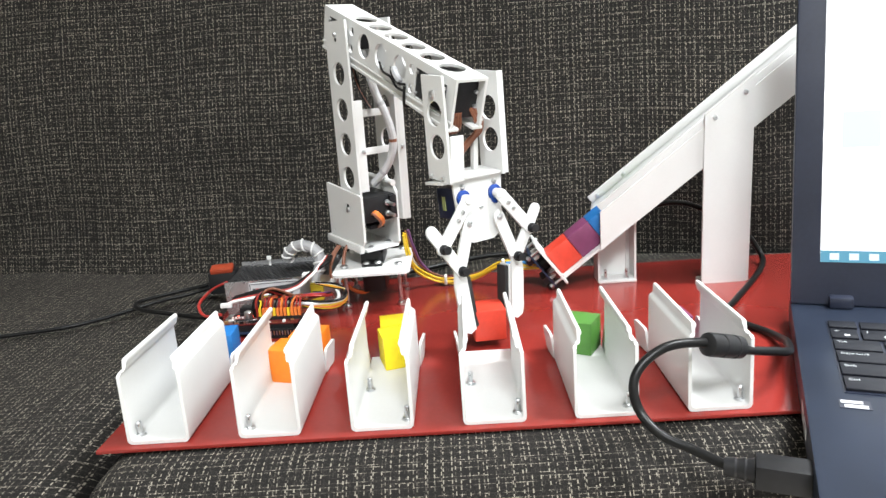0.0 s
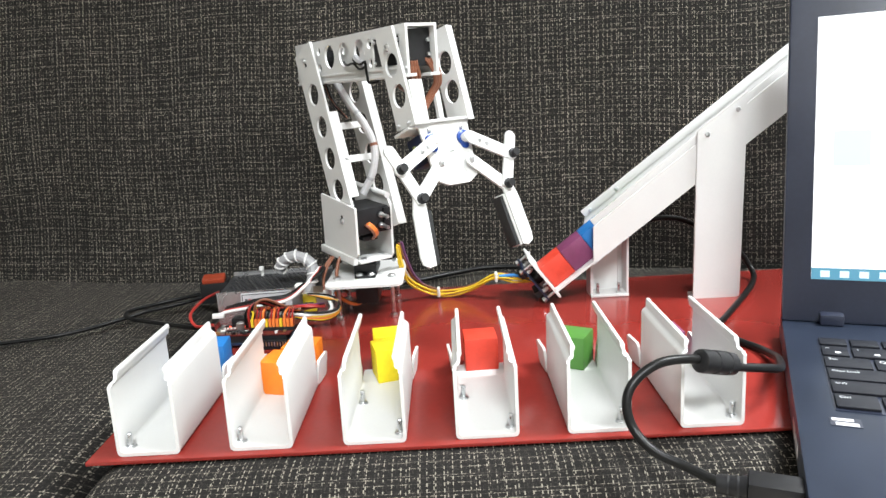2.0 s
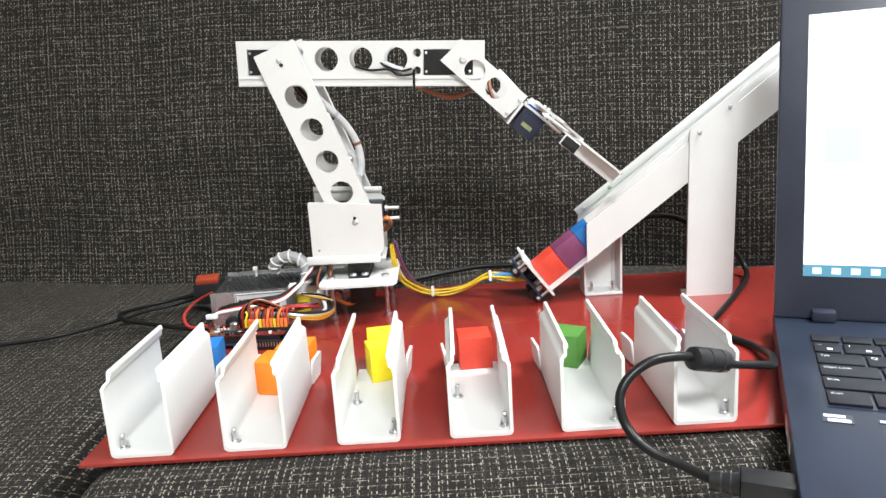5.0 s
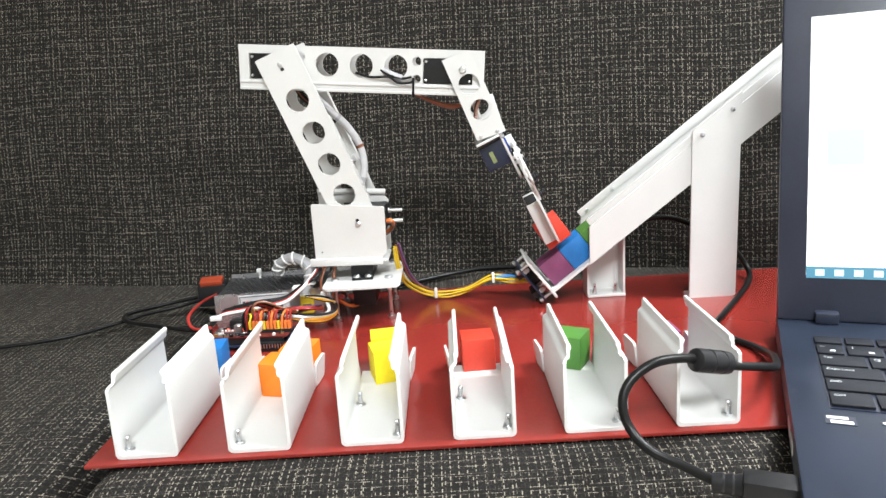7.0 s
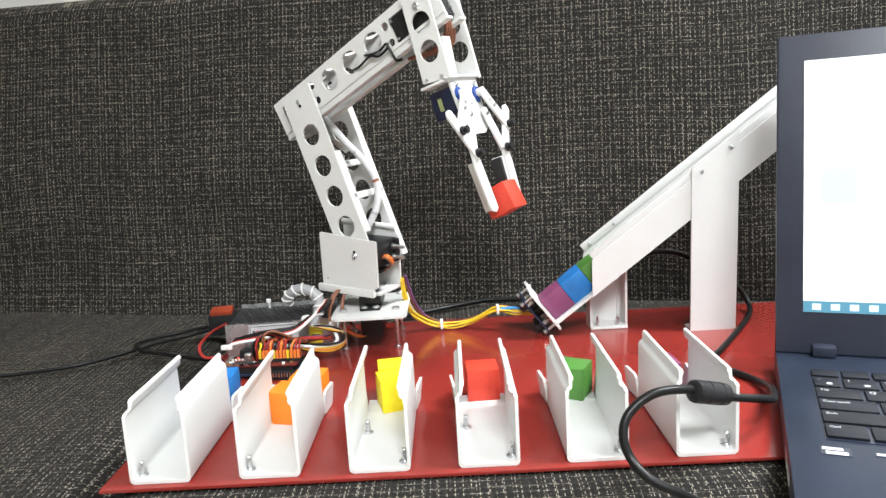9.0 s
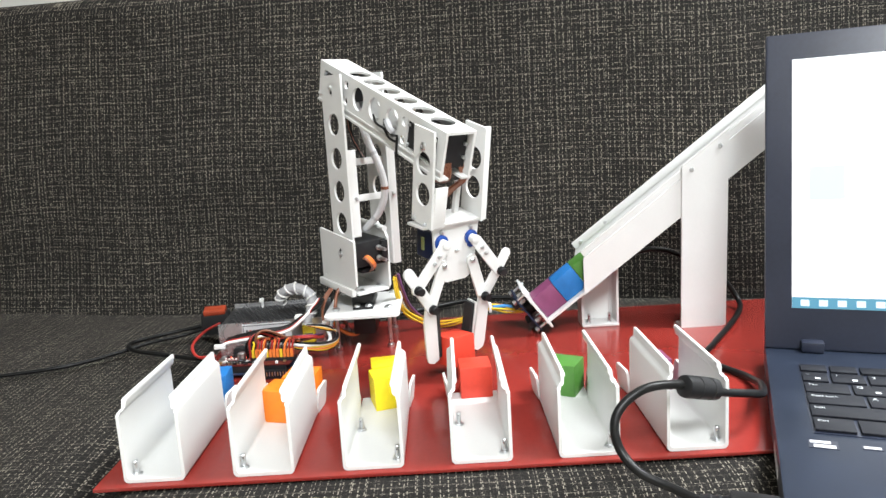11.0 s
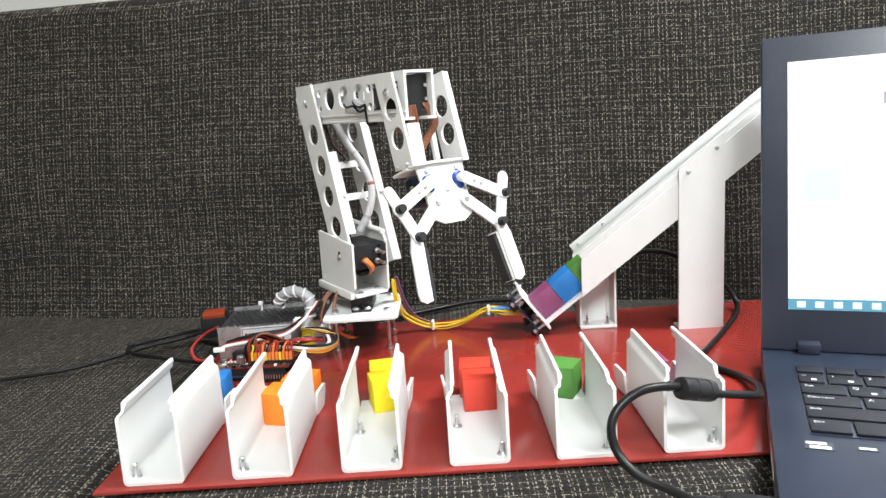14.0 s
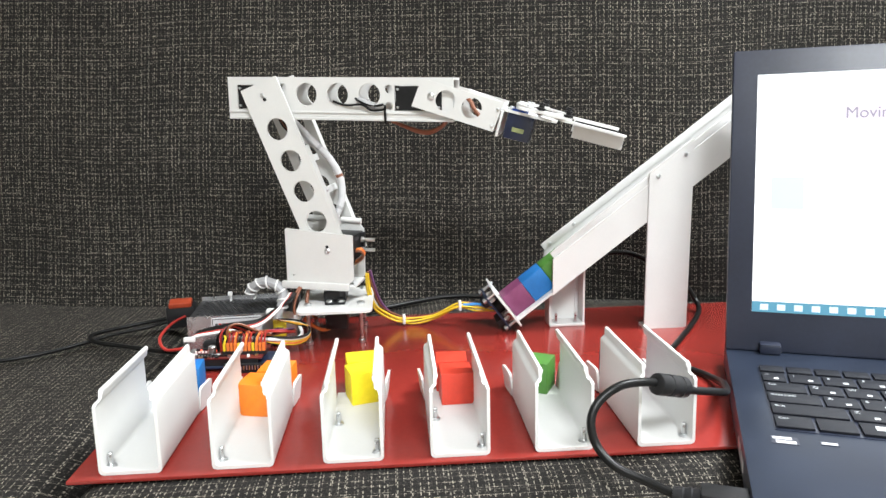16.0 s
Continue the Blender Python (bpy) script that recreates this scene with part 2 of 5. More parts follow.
def box(x0, x1, y0, y1, z0, z1, bevel=0.0, bm=None):
    own = bm is None
    bm = bm or bmesh.new()
    vs = [bm.verts.new((x, y, z)) for z in (z0, z1) for y in (y0, y1) for x in (x0, x1)]
    for f in ((0, 1, 3, 2), (4, 6, 7, 5), (0, 4, 5, 1), (1, 5, 7, 3), (3, 7, 6, 2), (2, 6, 4, 0)):
        bm.faces.new([vs[i] for i in f])
    if bevel and own:
        bmesh.ops.bevel(bm, geom=bm.edges[:], offset=bevel, segments=2, profile=0.6, affect="EDGES")
    return bm


def ring(bm, centre, ax, ay, r, n):
    return [bm.verts.new(Vector(centre) + r * (math.cos(2 * math.pi * i / n) * ax + math.sin(2 * math.pi * i / n) * ay)) for i in range(n)]


def lathe(profile, axis="z", n=20, at=(0, 0, 0), bm=None):
    """A turned body from (radius, height) rows, closed at both ends, along an axis."""
    bm = bm or bmesh.new()
    az = {"x": Vector((1, 0, 0)), "y": Vector((0, 1, 0)), "z": Vector((0, 0, 1))}[axis]
    ax = {"x": Vector((0, 1, 0)), "y": Vector((0, 0, 1)), "z": Vector((1, 0, 0))}[axis]
    ay = az.cross(ax)
    rings = [ring(bm, Vector(at) + az * h, ax, ay, r, n) for r, h in profile]
    for a, b in zip(rings, rings[1:]):
        for i in range(n):
            bm.faces.new((a[i], a[(i + 1) % n], b[(i + 1) % n], b[i]))
    bm.faces.new(rings[0][::-1])
    bm.faces.new(rings[-1])
    return bm


def plate(outline, holes, thick, place, bm=None, seg=20):
    """A flat sheet cut to an outline (a, b) with round or listed holes; place(a, b, c) lays it into space, c from 0 to thick."""
    tmp = bmesh.new()
    loops = [list(outline)]
    for h in holes:
        loops.append([(h[0] + h[2] * math.cos(2 * math.pi * i / seg), h[1] + h[2] * math.sin(2 * math.pi * i / seg)) for i in range(seg)] if len(h) == 3 and isinstance(h[2], float) else list(h))
    for lp in loops:
        vs = [tmp.verts.new((a, b, 0)) for a, b in lp]
        for i in range(len(vs)):
            tmp.edges.new((vs[i], vs[(i + 1) % len(vs)]))
    bmesh.ops.triangle_fill(tmp, use_beauty=True, use_dissolve=False, edges=tmp.edges[:])
    ext = bmesh.ops.extrude_face_region(tmp, geom=tmp.faces[:])
    for v in ext["geom"]:
        if isinstance(v, bmesh.types.BMVert):
            v.co.z = thick
    out = bm or bmesh.new()
    tmp.verts.ensure_lookup_table()
    tmp.verts.index_update()
    vs = [out.verts.new(place(*v.co)) for v in tmp.verts]
    for f in tmp.faces:
        try:
            out.faces.new([vs[v.index] for v in f.verts])
        except ValueError:
            pass
    tmp.free()
    return out


def rounded(x0, x1, y0, y1, r, n=4):
    pts = []
    for cx, cy, a in ((x1 - r, y1 - r, 0), (x0 + r, y1 - r, 90), (x0 + r, y0 + r, 180), (x1 - r, y0 + r, 270)):
        pts += [(cx + r * math.cos(radians(a + 90 * i / n)), cy + r * math.sin(radians(a + 90 * i / n))) for i in range(n + 1)]
    return pts


def bar_outline(x0, x1, w, n=6):
    """A strip with round ends along a."""
    pts = [(x1 + w * math.sin(math.pi * i / n), w * math.cos(math.pi * i / n)) for i in range(n + 1)]
    return pts + [(x0 - w * math.sin(math.pi * i / n), -w * math.cos(math.pi * i / n)) for i in range(n + 1)]


def smooth_path(points, step=8):
    pts = [Vector(p) for p in points]
    pts = [2 * pts[0] - pts[1], *pts, 2 * pts[-1] - pts[-2]]
    out = []
    for i in range(1, len(pts) - 2):
        p0, p1, p2, p3 = pts[i - 1:i + 3]
        for k in range(step):
            t = k / step
            out.append(0.5 * (2 * p1 + (p2 - p0) * t + (2 * p0 - 5 * p1 + 4 * p2 - p3) * t * t + (3 * p1 - p0 - 3 * p2 + p3) * t ** 3))
    return [*out, pts[-2]]


def tube(points, r, n=8, step=8, bm=None):
    bm = bm or bmesh.new()
    path = smooth_path(points, step)
    side = Vector((0.3, 0.2, 0.93))
    rings = []
    for i, p in enumerate(path):
        d = (path[min(i + 1, len(path) - 1)] - path[max(i - 1, 0)]).normalized()
        side = (side - d * side.dot(d)).normalized()
        rings.append(ring(bm, p, side, d.cross(side), r, n))
    for a, b in zip(rings, rings[1:]):
        for i in range(n):
            bm.faces.new((a[i], a[(i + 1) % n], b[(i + 1) % n], b[i]))
    bm.faces.new(rings[0][::-1])
    bm.faces.new(rings[-1])
    return bm


def sweep(profile, length0, length1, front=None):
    """A closed (x, z) profile drawn out along y; front(x, z) gives the set-back of the near end."""
    bm = bmesh.new()
    a = [bm.verts.new((x, length0 + (front(x, z) if front else 0), z)) for x, z in profile]
    b = [bm.verts.new((x, length1, z)) for x, z in profile]
    for i in range(len(a)):
        j = (i + 1) % len(a)
        bm.faces.new((a[i], a[j], b[j], b[i]))
    bmesh.ops.triangle_fill(bm, use_beauty=True, edges=[bm.edges.get((a[i], a[(i + 1) % len(a)])) for i in range(len(a))])
    bmesh.ops.triangle_fill(bm, use_beauty=True, edges=[bm.edges.get((b[i], b[(i + 1) % len(b)])) for i in range(len(b))])
    return bm


def screw(parent, at, axis="y", r=0.0021, flip=-1, name="screw", material=None):
    """A pan-head screw whose head stands proud along the axis."""
    bm = lathe([(r, 0), (r, flip * 0.0009), (r * 0.75, flip * 0.0017), (r * 0.35, flip * 0.0019), (r * 0.3, flip * 0.0012)], axis, 12)
    return part(name, bm, material or STEEL, parent, m=Matrix.Translation(at))


def text_mesh(name, words, size, material, parent, m):
    cu = bpy.data.curves.new(name, "FONT")
    cu.body, cu.size, cu.extrude = words, size, 0.00005
    tmp = new(name + "_tmp", cu)
    me = bpy.data.meshes.new_from_object(tmp.evaluated_get(bpy.context.evaluated_depsgraph_get()))
    bpy.data.objects.remove(tmp)
    me.materials.clear()
    me.materials.append(material)
    ob = new(name, me)
    ob.parent, ob.matrix_basis = parent, m
    return ob


# ---- room ----
ROOM = (-2.2, 2.2, -3.0, 0.80, -0.44, 1.98)


def room():
    x0, x1, y0, y1, z0, z1 = ROOM
    for name, b, mt, lab in (
        ("floor", (x0, x1, y0, y1, z0 - 0.1, z0), FLOOR, "beige tiled floor"),
        ("ceiling", (x0, x1, y0, y1, z1, z1 + 0.1), CEIL, "white painted ceiling"),
        ("wall_north", (x0, x1, y1, y1 + 0.1, z0, z1), WALL, "plain white wall behind the sofa"),
        ("wall_south", (x0, x1, y0 - 0.1, y0, z0, z1), WALL, "plain white wall"),
        ("wall_west", (x0 - 0.1, x0, y0, y1, z0, z1), WALL_LOW_BOUNCE, "unseen wall, darkened to cut bounce light"),
        ("wall_east", (x1, x1 + 0.1, y0, y1, z0, z1), WALL, "plain white wall"),
    ):
        tagged(part(name, box(*b), mt, smooth=0), lab, name.split("_")[0], kind="structure")


room()


# ---- sofa ----
def soft_block(w, d, h, r, seg_x=60, seg_y=24, sag=0.004, seed=0):
    """A cushion: local x and y on its face, top at z = 0, edges rounded by r."""
    bm = bmesh.new()
    xs = sorted({-w / 2 + r * (1 - math.cos(a * math.pi / 16)) for a in range(9)} | {w / 2 - r * (1 - math.cos(a * math.pi / 16)) for a in range(9)} | {-w / 2 + r + (w - 2 * r) * i / seg_x for i in range(1, seg_x)})
    ys = sorted({-d / 2 + r * (1 - math.cos(a * math.pi / 16)) for a in range(9)} | {d / 2 - r * (1 - math.cos(a * math.pi / 16)) for a in range(9)} | {-d / 2 + r + (d - 2 * r) * i / seg_y for i in range(1, seg_y)})

    def height(x, y):
        dx = max(0.0, abs(x) - (w / 2 - r)) / r
        dy = max(0.0, abs(y) - (d / 2 - r)) / r
        q = min(1.0, math.hypot(dx, dy))
        z = -r * (1 - math.sqrt(max(0.0, 1 - q * q)))
        return z + sag * noise.noise((x * 6 + seed, y * 6, seed * 3.7)) * (1 - q)
    grid = [[bm.verts.new((x, y, height(x, y))) for x in xs] for y in ys]
    for j in range(len(ys) - 1):
        for i in range(len(xs) - 1):
            bm.faces.new((grid[j][i], grid[j][i + 1], grid[j + 1][i + 1], grid[j + 1][i]))
    rim = [grid[0][i] for i in range(len(xs))] + [grid[j][-1] for j in range(1, len(ys))] + [grid[-1][i] for i in range(len(xs) - 2, -1, -1)] + [grid[j][0] for j in range(len(ys) - 2, 0, -1)]
    low = [bm.verts.new((v.co.x, v.co.y, -h)) for v in rim]
    for i in range(len(rim)):
        j = (i + 1) % len(rim)
        bm.faces.new((rim[i], low[i], low[j], rim[j]))
    bm.faces.new(low)
    return bm


def sofa():
    so = thing("sofa", pose(0, 0, 0), "dark grey woven fabric sofa with deep seat cushions", "sofa")
    part("seat_cushion", soft_block(1.10, 0.62, 0.16, 0.030, seed=1, sag=0.0015), WEAVE, so, "charcoal woven seat cushion", pose(0.325, 0.263, -0.0040), smooth=1.2)
    part("seat_cushion", soft_block(0.90, 0.62, 0.16, 0.034, seed=2, sag=0.006), WEAVE, so, "charcoal woven seat cushion", pose(-0.690, 0.263, -0.012), smooth=1.2)
    part("backrest", soft_block(2.4, 0.62, 0.13, 0.05, seg_x=90, seed=3, sag=0.010), WEAVE, so, "charcoal woven backrest", BACK, smooth=1.2)
    part("seat_base", box(-1.16, 0.89, -0.03, 0.70, -0.40, -0.18, 0.02), WEAVE, so)
    for x in (-1.1, 0.83):
        for y in (0.02, 0.64):
            part("foot", box(x - 0.03, x + 0.03, y - 0.03, y + 0.03, -0.44, -0.402, 0.004), BLACK, so)


BACK = pose(-0.10, 0.430, 0.096, 80, 0, -8.9)
sofa()

# ---- red base board ----
BOARD = thing("base_board", pose(0, 0, 0), "glossy red acrylic board lying on the sofa seat", "board")
part("sheet", box(-0.222, 0.36, -0.005, 0.322, -0.0024, 0.0, 0.0006), RED_SHEET, BOARD)

# ---- sorting trays ----
TW, TH, TL, TR = 0.038, 0.054, 0.0857, 0.108
TRAY_X = (-0.2041, -0.1359, -0.0676, 0.0, 0.0668, 0.1337)


def tray(x, bolts, label):
    tr = thing("sorting_tray", pose(x, 0, 0.0002), label, "tray", "row of sorting trays")
    t = 0.0022
    r = 0.0030
    corner = [(r - r * math.sin(a), r - r * math.cos(a)) for a in (0, 0.5, 1.05, 1.5708)]
    left = corner + [(0, 0.0440), (0.0004, 0.0456), (0.0016, 0.0468), (0.0027, 0.0476), (0.0030, 0.0488), (0.0030, 0.0528), (0.0034, 0.0538), (0.0044, 0.0542), (0.0054, 0.0538), (0.0058, 0.0528), (0.0057, 0.0512), (0.0050, 0.0504), (0.0048, 0.0480), (0.0040, 0.0466), (0.0025, 0.0455), (0.0020, 0.0440)]
    inner = [(0.0020, 0.0044), (0.0026, 0.0030), (0.0042, t)]
    prof = left + inner + [(TW - a, z) for a, z in reversed(inner)] + [(TW - a, z) for a, z in reversed(left)]
    back = 0.0
    front = lambda px, pz: 0.0 if pz < 0.040 else (0.0012 if pz < 0.0450 else (0.0030 if pz < 0.0470 else (0.0048 if pz < 0.0500 else (0.0058 if pz < 0.0530 else 0.0070))))
    part("channel", sweep(prof, back, TL, front), PVC, tr, smooth=0.75)
    part("entry_floor", box(0.001, TW - 0.001, TL, TR, 0.0, t), PVC, tr)
    for sx, name in ((0, "guide_flap"), (1, "guide_flap")):
        bm = plate(rounded(0, 0.022, 0, 0.019, 0.003), [], 0.0018, lambda a, b, c: (c, a, b))
        part(name, bm, PVC, tr, m=pose(TW - 0.0018 if sx else 0, TL + 0.0012, 0.001, 0, 7 if sx else -7, -6 if sx else 6))
    for bx, by in bolts:
        b = part("bolt", lathe([(0.0030, 0), (0.0030, 0.0013), (0.0016, 0.0015), (0.0016, 0.0085), (0.0012, 0.009)], "z", 12), STEEL, tr, m=pose(bx, by, t))
        part("washer", lathe([(0.0036, 0), (0.0036, 0.0005)], "z", 14), STEEL, b)
    return tr


LB = (0.0046, 0.0084)
RB = (0.0337, 0.0084)
BB = (0.006, 0.052)
tray(TRAY_X[0], [LB], "empty white plastic sorting tray at the end of the row")
tray(TRAY_X[1], [LB], "white plastic sorting tray holding two orange cubes")
tray(TRAY_X[2], [RB, BB], "white plastic sorting tray holding two yellow cubes")
tray(TRAY_X[3], [RB, BB], "white plastic sorting tray for the red cubes")
tray(TRAY_X[4], [RB], "white plastic sorting tray holding a green cube")
tray(TRAY_X[5], [RB], "white plastic sorting tray beside the laptop")

# ---- cubes ----
CUBE = 0.0242


def cube(colour, m, note):
    bm = box(-CUBE / 2, CUBE / 2, -CUBE / 2, CUBE / 2, -CUBE / 2, CUBE / 2, 0.0009)
    ob = part("toy_block", bm, PAINTS[colour])
    ob.matrix_basis = m
    return tagged(ob, "small " + colour + " painted cube " + note, "block", "coloured cubes")


HZ = 0.0024 + CUBE / 2
cube("blue", pose(-0.1860, 0.1265, HZ - 0.0022, 0, 0, 4), "behind the empty tray")
cube("orange", pose(-0.1215, 0.0830, HZ, 0, 0, -14), "in a white tray")
cube("orange", pose(-0.1120, 0.1090, HZ, 0, 0, -8), "at the back of a white tray")
cube("yellow", pose(-0.0455, 0.0960, HZ, 0, 0, 16), "in a white tray")
cube("yellow", pose(-0.0480, 0.1220, HZ, 0, 0, 8), "at the back of a white tray")
cube("green", pose(0.0880, 0.1010, HZ, 0, 0, -28), "in a white tray")
cube("purple", pose(0.1535, 0.100, HZ, 0, 0, 3), "in a white tray")

# ---- feeding ramp ----
SLOPE = 37.2
RAMP_M = pose(0.1002, 0.244, 0.0122, 0, -SLOPE, 0)


def ramp_chute():
    rc = thing("feeding_ramp", pose(0, 0, 0), "white plastic feeding ramp on two posts with cubes queued in it", "ramp")
    part("channel_floor", box(0, 0.36, 0, 0.040, 0, 0.0022), PVC, rc, m=RAMP_M)
    # near wall: cut upright at its lower end, with a stepped lip along the top
    near = [(0.0415, 0.0), (0.36, 0.0), (0.36, 0.0285), (0.0415 + 0.0285 * math.tan(radians(SLOPE)), 0.0285)]
    part("near_wall", plate(near, [], 0.0022, lambda a, b, cc: (a, cc - 0.0022, b)), PVC, rc, m=RAMP_M)
    part("near_lip", box(0.0645, 0.36, -0.0004, 0.0022, 0.0285, 0.0348, 0.0008), PVC, rc, m=RAMP_M)
    far = [(0.036, 0.0), (0.36, 0.0), (0.36, 0.0285), (0.0640, 0.0285)]
    part("far_wall", plate(far, [], 0.0022, lambda a, b, cc: (a, 0.040 + cc, b)), PVC, rc, m=RAMP_M)
    part("far_lip", box(0.0645, 0.36, 0.0385, 0.0415, 0.0285, 0.0362, 0.0008), PVC, rc, m=RAMP_M)
    part("end_stop", plate(rounded(-0.008, 0.048, -0.004, 0.042, 0.004), [], 0.0018, lambda a, b, cc: (-cc, a, b)), PVC, rc, "white end plate of the ramp", m=RAMP_M)
    for a, b in ((-0.003, 0.036), (-0.003, 0.005), (0.043, 0.036)):
        screw(rc, RAMP_M @ Vector((0.0, a, b)), "x", 0.0017, 1)
    # post in front of the chute
    top = lambda x: 0.1510 + (x - 0.2335) * math.tan(radians(SLOPE)) + 0.010
    post = [(0.2248, 0), (0.2640, 0), (0.2675, 0.001), (0.2675, 0.139), (0.2675, top(0.2675)), (0.2248, top(0.2248))]
    p = part("post", plate(post, [], 0.0022, lambda a, b, cc: (a, 0.2394 + cc, b)), PVC, rc, "white upright post")
    part("flange", box(0.2653, 0.2675, 0.2416, 0.2700, 0, 0.128), PVC, p)
    part("foot", box(0.2250, 0.2650, 0.2436, 0.2560, 0, 0.0022), PVC, p)
    screw(rc, (0.2335, 0.2394, 0.1510))
    screw(rc, (0.2596, 0.2394, 0.1714))
    # short leg under the low end
    leg = part("short_leg", plate([(0.1343, 0), (0.1705, 0), (0.1705, 0.062), (0.1343, 0.036)], [], 0.0022, lambda a, b, cc: (a, 0.2800 + cc, b)), PVC, rc, "short white leg screwed to the board")
    part("flange", box(0.1343, 0.1363, 0.2610, 0.2800, 0.0, 0.034), PVC, leg)
    part("flange", box(0.1685, 0.1705, 0.2610, 0.2800, 0.0, 0.058), PVC, leg)
    part("groove", box(0.1645, 0.1657, 0.2780, 0.2800, 0.004, 0.056), PVC, leg)
    part("foot", box(0.1343, 0.1705, 0.2580, 0.2800, 0.0, 0.0024, 0.0008), PVC, leg)
    for x in (0.1420, 0.1619):
        part("bolt", lathe([(0.0026, 0), (0.0026, 0.0012), (0.0015, 0.0014), (0.0015, 0.009), (0.001, 0.0095)], "z", 12), STEEL, leg, m=pose(x, 0.2650, 0.0024))
    for a in (0.0725, 0.104):
        screw(rc, RAMP_M @ Vector((a, 0.0385, 0.0318)), "y", 0.002, -1)
    return rc


ramp_chute()


def ramp_spot(i):
    """The pose of the i-th place in the queue."""
    return RAMP_M @ pose(0.0005 + CUBE * (0.5 + i * 1.01), 0.0195, 0.0024 + CUBE / 2)


RED_FIRST = cube("red", pose(0.0185, 0.108, HZ), "set down by the arm in a tray")
RED_SECOND = cube("red", ramp_spot(0), "carried from the ramp to a tray")
QUEUE = [cube(c, ramp_spot(i + 1), "queued in the ramp") for i, c in enumerate(("purple", "blue", "green"))]


def colour_sensor():
    cs = thing("colour_sensor", RAMP_M @ pose(-0.0105, 0.020, 0.019, 0, 0, 0), "dark colour sensor board screwed to the ramp's lower end", "sensor")
    part("board", box(-0.0016, 0, -0.020, 0.020, -0.020, 0.020, 0.0004), PCB, cs)
    part("shroud", lathe([(0.0075, 0), (0.0075, 0.008)], "x", 16), BLACK, cs)
    for y in (-0.012, 0.012):
        for z in (-0.012, 0.012):
            part("led", lathe([(0.0022, 0), (0.0022, 0.004), (0.0012, 0.0058)], "x", 10), LABEL_WHITE, cs, m=pose(0, y, z))
    for y in (-0.0175, 0.0175):
        for z in (-0.0175, 0.0175):
            part("standoff", lathe([(0.0014, -0.0052), (0.0026, -0.005), (0.0026, -0.0025), (0.0014, -0.0022), (0.0014, 0.009)], "x", 10), STEEL, cs, m=pose(0, y, z))
    part("header", box(-0.008, -0.0016, -0.012, 0.012, 0.009, 0.0145, 0.0003), HEADER, cs)
    part("header", box(-0.008, -0.0016, -0.012, 0.012, -0.0145, -0.009, 0.0003), HEADER, cs)
    part("chip", box(-0.003, -0.0016, -0.004, 0.004, -0.004, 0.004, 0.0003), BLACK, cs)


colour_sensor()

# ---- robot arm ----
H0, R0 = 0.0958, 0.0005
L1, L2 = 0.1470, 0.1500
NF = 0.0178
ARM_M = pose(-0.0785, 0.2609, -0.0077, 2.65, 1.10, 0) @ Matrix.Scale(1.037, 4)
BASE_M = ARM_M.inverted()  # lays upright parts of the base out in metres of the board
ARM = thing("robot_arm", ARM_M, "white plastic robot arm with servo joints and a two-finger gripper", "robot arm")

